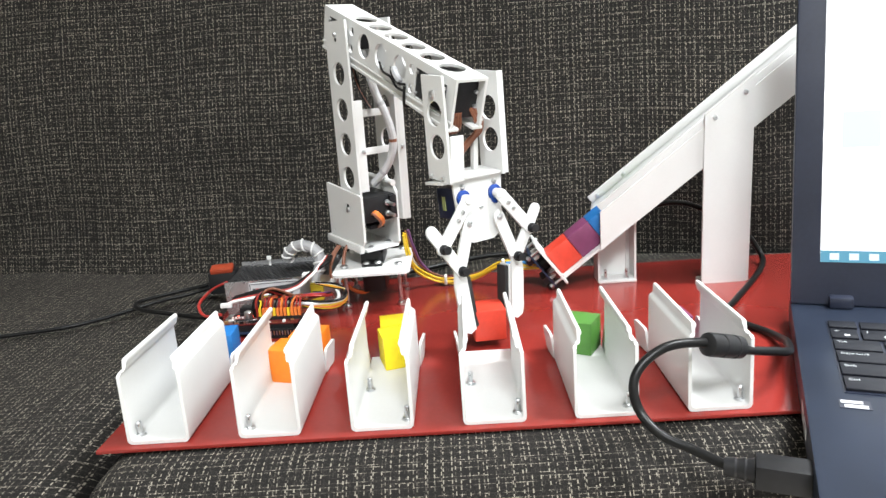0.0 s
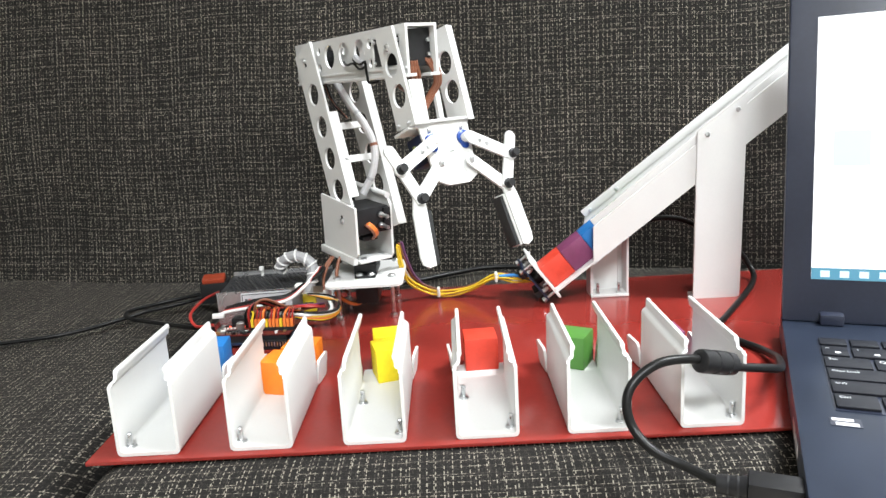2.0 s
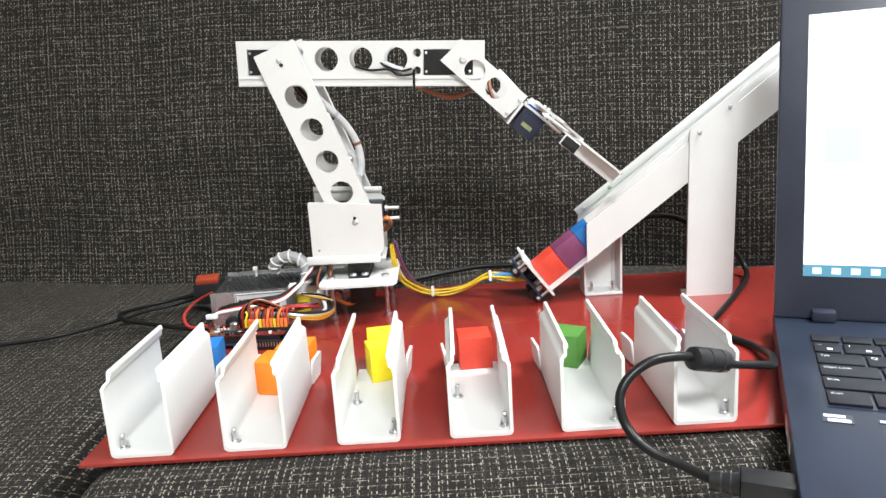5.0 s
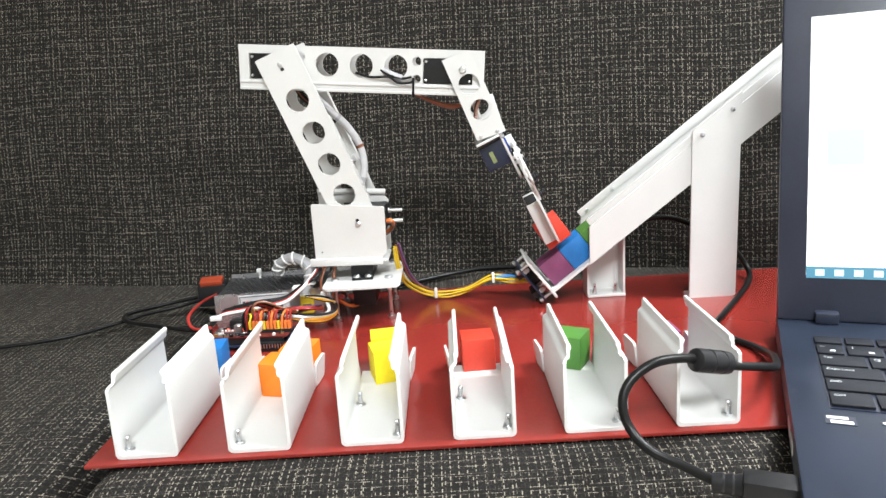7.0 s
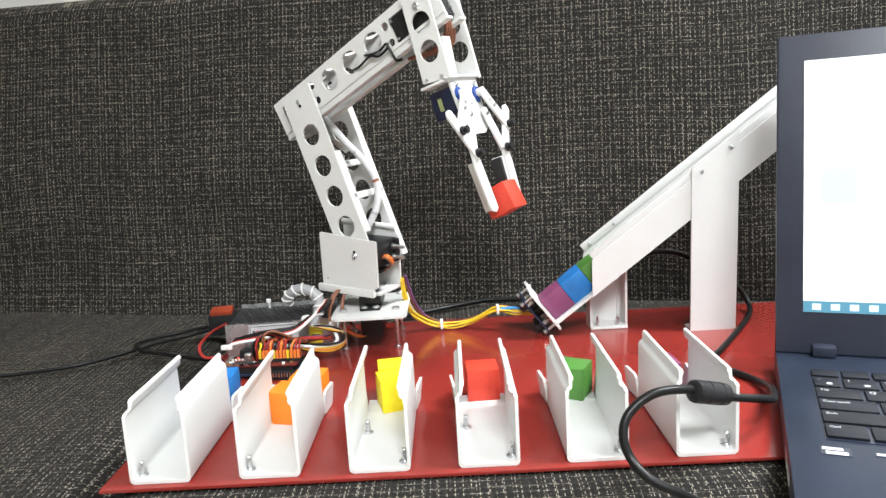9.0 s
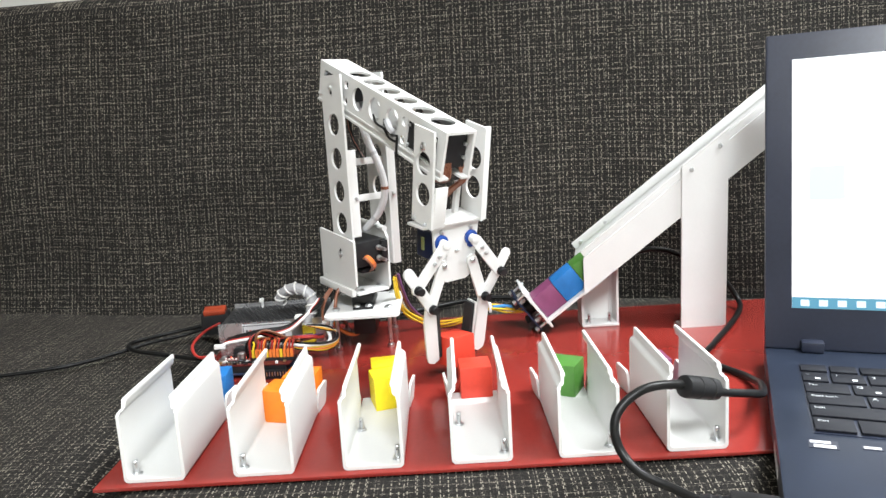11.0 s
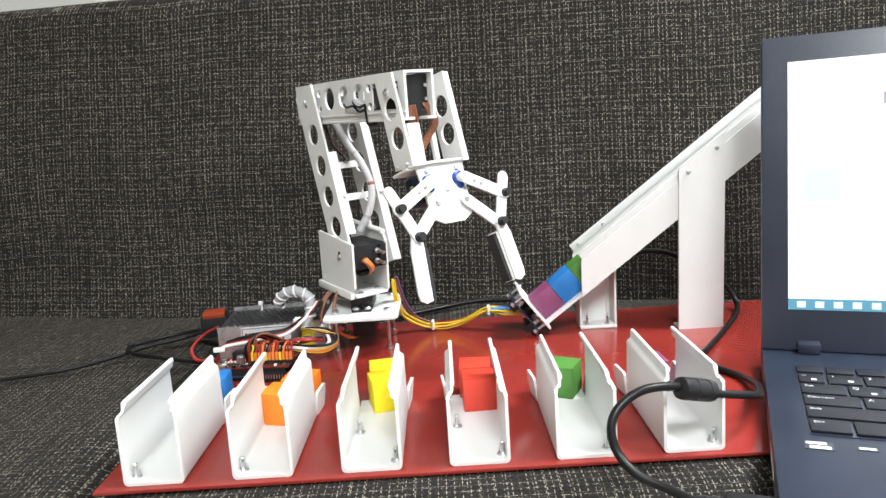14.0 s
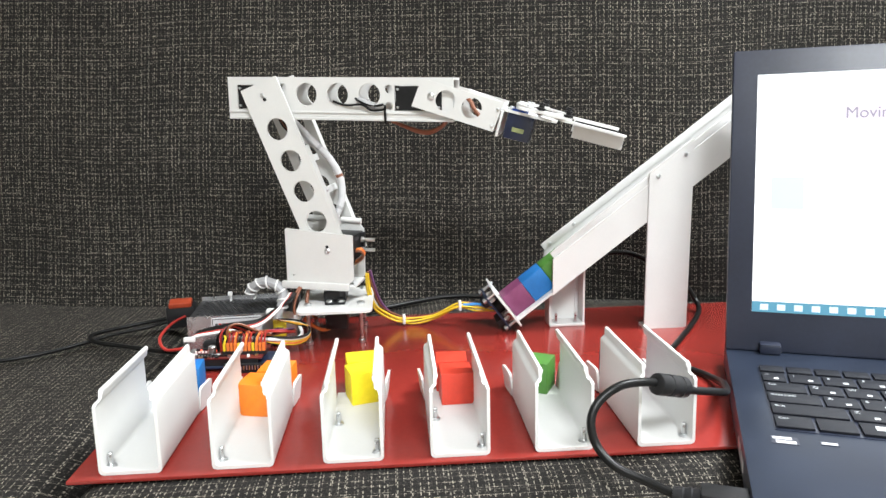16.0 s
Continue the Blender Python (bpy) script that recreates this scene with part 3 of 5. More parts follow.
# seconds, yaw, lower link, beam, wrist (degrees), gripper opening 0..1
JOINTS = [
    (0.0, -54.2, 90.7, -16.8, -92.1, 0.0), (0.5, -54.2, 90.6, -16.7, -92.1, 0.0), (1.08, -53.8, 91.4, -16.1, -91.7, 0.0),
    (1.25, -53.9, 91.4, -16.0, -92.6, 0.8), (1.4, -54.0, 91.4, -15.8, -93.5, 1.0), (1.58, -53.8, 91.7, -15.6, -93.6, 1.0),
    (1.75, -54.2, 101.4, -6.2, -86.3, 1.0), (1.9, -54.6, 110.1, 1.5, -79.2, 1.0), (2.0, -54.6, 112.2, 3.0, -75.0, 1.0),
    (2.12, -54.6, 111.8, 2.3, -69.6, 1.0), (2.3, -54.5, 111.1, 0.8, -57.3, 1.0), (2.5, -54.5, 110.4, -0.4, -43.3, 1.0),
    (2.65, -54.5, 110.4, -0.3, -32.2, 1.0), (2.8, -54.6, 110.4, -0.4, -24.3, 1.0), (3.0, -54.5, 110.5, -0.5, -23.9, 1.0),
    (3.55, -54.0, 109.4, -1.3, -24.8, 1.0), (3.7, -45.3, 109.9, -0.8, -24.5, 1.0), (3.85, -33.2, 110.8, -0.2, -23.5, 1.0),
    (4.0, -21.1, 111.7, 0.2, -21.7, 1.0), (4.1, -13.7, 111.9, 0.4, -22.5, 1.0), (4.2, -6.7, 111.8, 0.4, -22.6, 1.0),
    (4.35, 0.1, 111.8, 0.4, -23.3, 1.0), (4.7, 0.8, 111.8, -0.1, -29.6, 1.0), (5.2, 0.3, 110.2, -3.5, -60.1, 1.0),
    (5.6, -0.1, 106.7, -14.5, -68.5, 1.0), (5.9, -0.3, 105.1, -21.0, -69.4, 0.9), (6.15, -0.6, 105.0, -21.4, -69.6, 0.15),
    (6.35, -0.8, 105.0, -21.2, -69.8, 0.0), (6.5, -0.9, 105.0, -15.5, -69.9, 0.0), (6.6, -0.9, 106.6, -11.4, -70.1, 0.0),
    (6.8, -1.2, 110.4, -5.8, -70.9, 0.0), (7.0, -1.4, 111.7, -4.0, -72.7, 0.0), (7.2, -1.7, 111.9, -3.6, -80.2, 0.0),
    (7.5, -2.0, 112.1, -3.3, -94.2, 0.0), (7.8, -2.4, 112.3, -3.0, -105.9, 0.0), (8.0, -2.5, 112.4, 1.1, -105.9, 0.0),
    (8.2, -2.7, 112.4, 10.9, -97.6, 0.0), (8.5, -2.7, 112.3, 23.5, -84.5, 0.0), (8.65, -5.2, 112.4, 26.0, -82.1, 0.0),
    (8.8, -14.5, 112.3, 27.6, -81.0, 0.0), (9.0, -31.0, 111.9, 27.7, -79.0, 0.0), (9.2, -46.1, 111.5, 26.7, -78.5, 0.0),
    (9.4, -52.6, 110.6, 25.0, -80.8, 0.0), (9.9, -53.9, 106.8, 18.9, -89.3, 0.0), (10.5, -54.0, 97.1, -3.2, -100.7, 0.0),
    (10.95, -54.0, 91.1, -16.5, -103.3, 0.0), (11.3, -54.0, 90.9, -17.5, -101.5, 0.0), (11.5, -54.0, 91.0, -17.6, -98.3, 0.0),
    (11.8, -54.0, 91.2, -17.7, -92.5, 0.0), (12.0, -54.0, 91.2, -17.8, -92.1, 0.0), (12.5, -53.9, 91.2, -17.7, -92.8, 0.0),
    (12.8, -53.8, 91.2, -17.5, -93.5, 0.05), (13.0, -53.8, 91.1, -17.5, -94.4, 0.5), (13.2, -53.6, 91.9, -16.6, -95.8, 1.0),
    (13.5, -53.3, 92.6, -15.9, -97.5, 1.0), (13.62, -53.5, 96.5, -12.0, -93.7, 1.0), (13.8, -53.9, 105.5, -1.9, -84.6, 1.0),
    (14.0, -54.2, 110.2, 2.4, -76.2, 1.0), (14.2, -54.3, 110.7, 2.5, -59.2, 1.0), (14.5, -54.2, 110.4, 2.0, -33.1, 1.0),
    (14.65, -54.3, 110.4, 0.5, -26.5, 1.0), (14.8, -54.4, 110.3, -0.4, -24.2, 1.0), (15.5, -54.5, 110.0, -0.9, -24.4, 1.0),
    (15.58, -51.7, 110.0, -0.9, -24.2, 1.0), (15.7, -42.3, 110.5, -0.6, -23.6, 1.0), (15.85, -28.8, 111.2, -0.3, -22.6, 1.0),
    (16.0, -14.3, 111.9, -0.1, -21.3, 1.0),
]
STEPS = sorted({round(0.1 * i, 2) for i in range(161)})


def joints_at(t):
    if t <= JOINTS[0][0]:
        return JOINTS[0][1:]
    for a, b in zip(JOINTS, JOINTS[1:]):
        if t <= b[0]:
            u = (t - a[0]) / (b[0] - a[0])
            return [p + (q - p) * u for p, q in zip(a[1:], b[1:])]
    return JOINTS[-1][1:]


def chain(t):
    """The poses of the arm's moving parts in the arm's own space."""
    yaw, a1, a2, a3, g = joints_at(t)
    turret = pose(0, 0, 0, 0, 0, yaw)
    lower = turret @ pose(R0, 0, H0) @ pose(0, 0, 0, 0, -a1, 0)
    beam = turret @ pose(R0 + L1 * math.cos(radians(a1)), 0, H0 + L1 * math.sin(radians(a1))) @ pose(0, 0, 0, 0, -a2, 0)
    wrist = beam @ pose(L2, 0, 0) @ pose(0, 0, 0, 0, a2 - a3, 0) @ pose(0, 0.0040, 0)
    out = {"turret": turret, "lower": lower, "beam": beam @ pose(0, 0, 0, 0, 0, -2.3) @ pose(0, 0.0017, 0), "wrist": wrist}
    grip = wrist @ pose(0.058, 0, NF - 0.005) @ pose(0, 0, 0, 0, -8.0, 0) @ pose(-0.058, 0, 0.005 - NF)
    out["gripper"] = grip
    crank, idler = 40.5 + 22.5 * g, 20.5 + 27.5 * g
    for s, n in ((-1, "near"), (1, "far")):
        px, py = 0.0720 + 0.0397 * math.cos(radians(crank)), 0.0140 + 0.0397 * math.sin(radians(crank))
        qx, qy = 0.0892 + 0.0338 * math.cos(radians(idler)), 0.0135 + 0.0338 * math.sin(radians(idler))
        turn = math.degrees(math.atan2(py - qy, px - qx))
        out["crank_" + n] = grip @ pose(0.0720, s * 0.0140, NF, 0, 0, s * crank)
        out["idler_" + n] = grip @ pose(0.0892, s * 0.0135, NF - 0.0028, 0, 0, s * idler)
        out["finger_" + n] = grip @ pose(qx, s * qy, NF - 0.0008, 0, 0, s * (turn - 153.8 + 6.0))
    return out


MOVING = {}


def servo_body(parent, m, label="black servo motor"):
    sv = part("servo", box(-0.0205, 0.0205, -0.010, 0.010, -0.019, 0.019, 0.0008), BLACK, parent, label, m)
    return sv


def arm_base():
    part("base_plate", plate(rounded(-0.1115, -0.0418, 0.2100, 0.2990, 0.0075), [], 0.0022, lambda a, b, c: (a, b, 0.0363 + c)), PVC, ARM, "white plastic base plate on four bolts", BASE_M)
    for x in (-0.1030, -0.0532):
        for y in (0.2360, 0.2940):
            r = part("standoff_bolt", lathe([(0.0036, 0.0002), (0.0036, 0.0028), (0.0019, 0.0030), (0.0019, 0.0362)], "z", 12), STEEL, ARM, m=BASE_M @ pose(x, y, 0.0))
            part("nut", lathe([(0.0036, 0.0386), (0.0036, 0.0402), (0.0030, 0.0408), (0.0014, 0.0410)], "z", 12), STEEL, r)
    part("base_servo", box(-0.0880, -0.0672, 0.2420, 0.2810, 0.0120, 0.0361, 0.0008), BLACK, ARM, "black base servo motor", BASE_M)
    part("base_servo_top", box(-0.0880, -0.0672, 0.2420, 0.2810, 0.0387, 0.0500, 0.0008), BLACK, ARM, m=BASE_M)
    part("servo_ear", box(-0.0866, -0.0676, 0.2330, 0.2419, 0.0387, 0.0410, 0.0005), BLACK, ARM, m=BASE_M)
    for x in (-0.0824, -0.0718):
        part("screw", lathe([(0.0036, 0), (0.0036, 0.0009), (0.0024, 0.0021), (0.0010, 0.0022)], "z", 14), STEEL, ARM, m=BASE_M @ pose(x, 0.2366, 0.0410))
    part("horn", lathe([(0.0075, 0.0500), (0.0075, 0.0530), (0.0100, 0.0532), (0.0100, 0.0594)], "z", 20), BLACK, ARM, m=pose(0, 0, 0.0008))


arm_base()


def turret():
    """A length of trunking: near wall, floor with bolt heads, far wall with a rolled lip; the servo sits between them."""
    tu = part("turret", box(-0.0390, 0.0245, -0.0193, 0.0128, 0.0607, 0.0628, 0.0004), PVC, ARM, "white turret box")
    near = [(-0.0390, 0.0660), (0.0200, 0.0660), (0.0241, 0.0700), (0.0241, 0.1098), (0.0232, 0.1106), (-0.0384, 0.1148), (-0.0392, 0.1140)]
    part("near_plate", plate(near, [(-0.033, 0.0715, 0.0009)], 0.0022, lambda a, b, c: (a, -0.0215 + c, b)), PVC, tu)
    part("bottom_lip", box(-0.0440, 0.0202, -0.0237, -0.0194, 0.0592, 0.0659, 0.0010), PVC, tu)
    far = [(-0.0390, 0.0607), (0.0210, 0.0607), (0.0245, 0.0645), (0.0245, 0.1095), (0.0215, 0.1130), (0.0205, 0.1160), (-0.0390, 0.1180)]
    part("far_plate", plate(far, [], 0.0022, lambda a, b, c: (a, 0.0128 + c, b)), PVC, tu)
    lip = tube([(-0.0390, 0.0126, 0.1196), (0.0, 0.0126, 0.1182), (0.0222, 0.0126, 0.1172)], 0.0026, 10, 4)
    part("far_lip", lip, PVC, tu)
    sv = part("shoulder_servo", box(-0.0160, 0.0235, -0.0185, 0.0122, 0.0860, 0.1085, 0.0010), BLACK, tu, "black shoulder servo motor")
    part("servo_flange", box(0.0215, 0.0262, 0.0060, 0.0126, 0.0870, 0.1075, 0.0006), BLACK, sv)
    for z in (0.0925, 0.1020):
        part("bolt", lathe([(0.0026, 0.0), (0.0026, 0.0022), (0.0016, 0.0023), (0.0016, 0.0125)], "x", 12), STEEL, sv, m=pose(0.0250, 0.0030, z))
    lead = [(0.0240, -0.0120, 0.0940), (0.0285, -0.0125, 0.0945), (0.0300, -0.0085, 0.0895), (0.0265, -0.0050, 0.0845), (0.0200, -0.0040, 0.0800)]
    for k, c in enumerate(("brown", "orange", "orange")):
        part("servo_lead", tube([(x, y + 0.0016 * k, z + 0.0008 * k) for x, y, z in lead], 0.0011, 8), WIRES[c], tu)
    part("servo_tail", box(0.0060, 0.0200, -0.0120, 0.0020, 0.0790, 0.0830, 0.0008), BLACK, tu)
    screw(tu, (R0, -0.0215, H0), "y", 0.0026, -1)
    part("screw_slot", lathe([(0.0015, 0), (0.0015, -0.0003)], "y", 10), BLACK, tu, m=pose(R0 - 0.0003, -0.0216, H0 + 0.0036))
    for x, y in ((0.0030, -0.0090), (-0.0110, 0.0080), (0.0120, 0.0090), (0.0180, -0.0120)):
        part("screw", lathe([(0.0027, 0), (0.0027, 0.0008), (0.0016, 0.0016)], "z", 12), STEEL, tu, m=pose(x, y, 0.0628))
    MOVING["turret"] = tu


turret()


def lower_link():
    """Two pierced side strips; x runs from shoulder to elbow, z to the outer edge."""
    holes = [(L1 - 0.0315, 0.0, 0.0096), (L1 - 0.0611, 0.0, 0.0096), (L1 - 0.0902, 0.0, 0.0096), (L1 - 0.1190, 0.0, 0.0096)]
    out = rounded(-0.012, L1 + 0.0105, -0.0178, 0.0178, 0.0012)
    lo = part("lower_link", plate(out, holes, 0.0020, lambda a, b, c: (a, -0.0183 + c, b), seg=28), PVC, ARM, "white pierced lower link")
    part("near_flange", box(0.0165, 0.0935, -0.0163, -0.0086, -0.0178, -0.0158, 0.0004), PVC, lo)
    part("far_strip", plate(rounded(-0.014, L1 + 0.0115, -0.0178, 0.0178, 0.0012), holes, 0.0020, lambda a, b, c: (a, 0.0226 + c, b), seg=28), PVC, lo)
    part("far_flange", box(-0.0142, L1 - 0.012, 0.0246, 0.0311, -0.0178, -0.0158, 0.0004), PVC, lo)
    part("cross_bar", box(0.0475, 0.0535, -0.0130, 0.0270, -0.0156, -0.0140, 0.0004), PVC, lo)
    for y in (-0.0112, 0.0275):
        screw(lo, (0.0508, y, -0.0178), "z", 0.0019, -1)
    part("cross_bar", box(0.0790, 0.0850, -0.0163, 0.0226, -0.0100, -0.0084, 0.0004), PVC, lo)
    screw(lo, (L1, -0.0183, 0), "y", 0.0018, -1)
    part("slot", lathe([(0.0016, 0), (0.0016, -0.0003)], "y", 12), BLACK, lo, m=pose(L1 - 0.0042, -0.0184, -0.0002))
    screw(lo, (L1, 0.0246, 0), "y", 0.0018, 1)
    run = [(0.020, 0.002, -0.006), (0.036, 0.010, -0.0190), (0.056, 0.014, -0.0250), (0.078, 0.011, -0.0230), (0.100, 0.006, -0.0150), (0.132, 0.004, -0.0020)]
    sl = part("cable_sleeve", tube(run, 0.0033, 10), GREY_SLEEVE, lo, "pale grey spiral cable sleeve")
    path = smooth_path(run, 12)
    for k in range(8, len(path) - 6, 17):
        part("sleeve_gap", tube([path[k] - (path[k + 1] - path[k]) * 0.5, path[k + 1]], 0.00345, 10, 1), (GREY_WIRE, WIRES["brown"])[k % 2], sl)
    for k, c in enumerate(("black", "black", "brown", "black")):
        part("wire", tube([(0.086, 0.001 - 0.001 * k, -0.0160 - 0.0007 * k), (0.100, -0.004 - 0.0006 * k, -0.0105), (0.118, -0.0045, -0.004 + 0.0012 * k), (0.140, -0.003, 0.000)], 0.0010, 6), WIRES[c], lo)
    MOVING["lower"] = lo


lower_link()


def beam():
    """A box channel, open below, pierced along its sides and top; x runs from elbow to wrist."""
    x0, x1, zt, zb, hw = -0.0355, 0.1685, 0.0152, -0.0188, 0.0130
    big = [(0.0384, 0.0007, 0.0096), (0.0669, 0.0007, 0.0096), (0.0957, 0.0007, 0.0096)]
    small = [(0.0165, 0.0065, 0.0036), (0.0165, -0.0075, 0.0034), (0.1130, 0.0055, 0.0036), (0.1130, -0.0085, 0.0033)]
    cut = [(0.1180, -0.0125), (0.1590, -0.0125), (0.1590, 0.0085), (0.1180, 0.0085)]
    cut_b = [(-0.0270, -0.0125), (0.0060, -0.0125), (0.0060, 0.0085), (-0.0270, 0.0085)]
    side = [(x0, zb), (x1, zb), (x1, zt), (x0, zt)]
    be = part("beam", plate(side, big + small + [cut, cut_b], 0.0020, lambda a, b, c: (a, -hw + c, b), seg=26), PVC, ARM, "white pierced upper beam")
    part("far_side", plate(side, big + small, 0.0020, lambda a, b, c: (a, hw - c, b), seg=26), PVC, be)
    top_holes = [(x, 0.0, 0.0095) for x in (0.0150, 0.0400, 0.0655, 0.0915, 0.1175, 0.1440)]
    part("top_side", plate([(x0, -hw + 0.002), (x1, -hw + 0.002), (x1, hw - 0.002), (x0, hw - 0.002)], top_holes, 0.0020, lambda a, b, c: (a, b, zt - c), seg=26), PVC, be)
    for s in (-1, 1):
        part("lower_lip", box(x0, x1, min(s * (hw - 0.0075), s * (hw + 0.0012)), max(s * (hw - 0.0075), s * (hw + 0.0012)), zb - 0.0022, zb, 0.0006), PVC, be)
        part("bead", box(x0, x1, min(s * hw, s * (hw + 0.0010)), max(s * hw, s * (hw + 0.0010)), zb + 0.0035, zb + 0.0052, 0.0003), PVC, be)
    sv = part("wrist_servo", box(0.1185, 0.1585, -hw + 0.0010, hw - 0.0026, -0.0120, 0.0080, 0.0006), BLACK, be, "black wrist servo motor")
    for x in (0.1205, 0.1565):
        for z in (-0.0095, 0.0055):
            screw(sv, (x, -hw + 0.0010, z), "y", 0.0012, -1)
    part("inner_block", box(0.1590, 0.1625, -0.0105, 0.0105, -0.0140, 0.0120, 0.0006), BLACK, be)
    for z in (-0.006, 0.004):
        part("bolt", lathe([(0.0014, 0), (0.0014, 0.0018)], "x", 10), STEEL, be, m=pose(0.1625, 0.0085, z))
    sv2 = part("elbow_servo", box(-0.0265, 0.0055, -hw + 0.0010, hw - 0.0026, -0.0120, 0.0080, 0.0006), BLACK, be, "black elbow servo motor")
    for z in (-0.0095, 0.0055):
        screw(sv2, (-0.0247, -hw + 0.0010, z), "y", 0.0012, -1)
    w = tube([(0.0620, -0.0110, -0.0050), (0.0750, -0.0148, -0.0080), (0.0900, -0.0163, -0.0075), (0.0980, -0.0158, -0.0120), (0.1080, -0.0163, -0.0115), (0.1110, -0.0158, -0.0090)], 0.0010, 6)
    part("wire", w, WIRES["black"], be)
    part("wire", tube([(0.0780, -0.0090, 0.0010), (0.0880, -0.0148, -0.0050), (0.1000, -0.0158, -0.0085), (0.1090, -0.0153, -0.0070)], 0.0010, 6), WIRES["black"], be)
    part("wrapped_joint", tube([(0.0860, -0.0120, -0.0030), (0.0940, -0.0135, -0.0065), (0.1010, -0.0140, -0.0085)], 0.0028, 8), GREY_WIRE, be)
    part("cable_tie", tube([(0.1105, -0.0163, -0.0075), (0.1105, -0.0156, -0.0180), (0.1105, -0.0140, -0.0230), (0.1105, -0.0060, -0.0225)], 0.0011, 6), WIRES["black"], be)
    for k, c in enumerate(("brown", "orange", "red")):
        part("wire", tube([(0.162, -0.006 + 0.002 * k, -0.010), (0.158, -0.004 + 0.003 * k, -0.024), (0.140, 0.002 * k, -0.030 - 0.001 * k), (0.110, 0.004, -0.022)], 0.0015, 6), WIRES["brown"], be)
    MOVING["beam"] = be


beam()


def wrist():
    holes = [(0.0128, 0.0011, 0.0086), (0.0352, 0.0036, 0.0086)]
    out = [(-0.0125, -0.0135), (0.0585, -0.0075), (0.0585, 0.0178), (-0.0125, 0.0108)]
    wr = part("wrist_bracket", plate(out, holes, 0.0020, lambda a, b, c: (a, -0.0268 + c, b), seg=26), PVC, ARM, "white pierced wrist bracket")
    part("far_plate", plate(out, holes, 0.0020, lambda a, b, c: (a, 0.0200 + c, b), seg=26), PVC, wr)
    part("near_flange", box(0.0270, 0.0585, -0.0248, -0.0140, 0.0150, 0.0170, 0.0004), PVC, wr)
    part("far_flange", plate([(-0.0125, 0.0220), (0.0585, 0.0220), (0.0585, 0.0268), (-0.0125, 0.0268)], [], 0.0020, lambda a, b, c: (a, b, 0.0100 + 0.0986 * a - c)), PVC, wr)
    part("end_plate", box(0.0560, 0.0580, -0.0248, 0.0200, -0.0080, 0.0160, 0.0004), PVC, wr)
    part("rod", box(0.0300, 0.0560, 0.0060, 0.0100, -0.0020, 0.0020, 0.0004), PVC, wr)
    screw(wr, (0, -0.0268, 0), "y", 0.0030, -1)
    screw(wr, (0.0558, -0.0268, -0.0034), "y", 0.0014, -1)
    screw(wr, (0.0558, -0.0268, 0.0110), "y", 0.0014, -1)
    screw(wr, (0, 0.0220, 0), "y", 0.0030, 1)
    for k, c in enumerate(("brown", "brown", "brown")):
        part("wire", tube([(0.004, -0.004 + 0.003 * k, -0.004), (0.012, -0.002 + 0.003 * k, 0.010), (0.026, 0.005 + 0.002 * k, 0.007), (0.036, 0.001 + 0.002 * k, 0.000), (0.054, -0.012 + 0.002 * k, -0.008)], 0.0016, 6), WIRES[c], wr)
    MOVING["wrist"] = wr
    # gripper plate: an angle screwed under the bracket, with two small blue servos behind it
    gp = part("gripper_plate", plate([(0.0580, -0.0290), (0.0610, -0.0215), (0.1000, -0.0180), (0.1045, -0.0080), (0.1045, 0.0100), (0.1000, 0.0180), (0.0610, 0.0215), (0.0580, 0.0230)], [], 0.0020, lambda a, b, c: (a, b, NF - 0.0070 + c)), PVC, ARM, "white gripper plate")
    part("mounting_angle", box(0.0584, 0.0604, -0.0290, 0.0230, -0.0100, NF - 0.0070, 0.0004), PVC, gp)
    for s in (-1, 1):
        sv = part("small_servo", box(0.0640, 0.0860, s * 0.0140 - 0.0060, s * 0.0140 + 0.0060, NF - 0.0280, NF - 0.0073, 0.0008), DARK_BLUE, gp, "small dark blue servo motor")
        part("label", box(0.0700, 0.0800, s * 0.0203 - 0.0003, s * 0.0203 + 0.0003, NF - 0.0215, NF - 0.0180), SERVO_LABEL, sv)
        part("servo_top", lathe([(0.0058, NF - 0.0050), (0.0058, NF - 0.0036), (0.0048, NF - 0.0032)], "z", 18), BLUE_SERVO, gp, "blue servo boss", m=pose(0.0715, s * 0.0140, 0))
        part("servo_boss", lathe([(0.0032, NF - 0.0050), (0.0032, NF - 0.0038)], "z", 14), BLUE_SERVO, gp, m=pose(0.0765, s * 0.0140, 0))
        screw(gp, (0.0635, s * 0.0140, NF - 0.0050), "z", 0.0020, 1)
        screw(gp, (0.0892, s * 0.0135, NF - 0.0010), "z", 0.0024, 1)
        part("pivot_post", lathe([(0.0016, NF - 0.0050), (0.0016, NF - 0.0010)], "z", 10), STEEL, gp, m=pose(0.0892, s * 0.0135, 0))
        screw(gp, (0.0800, s * 0.0010 + 0.001, NF - 0.0050), "z", 0.0008, 1)
    MOVING["gripper"] = gp


wrist()


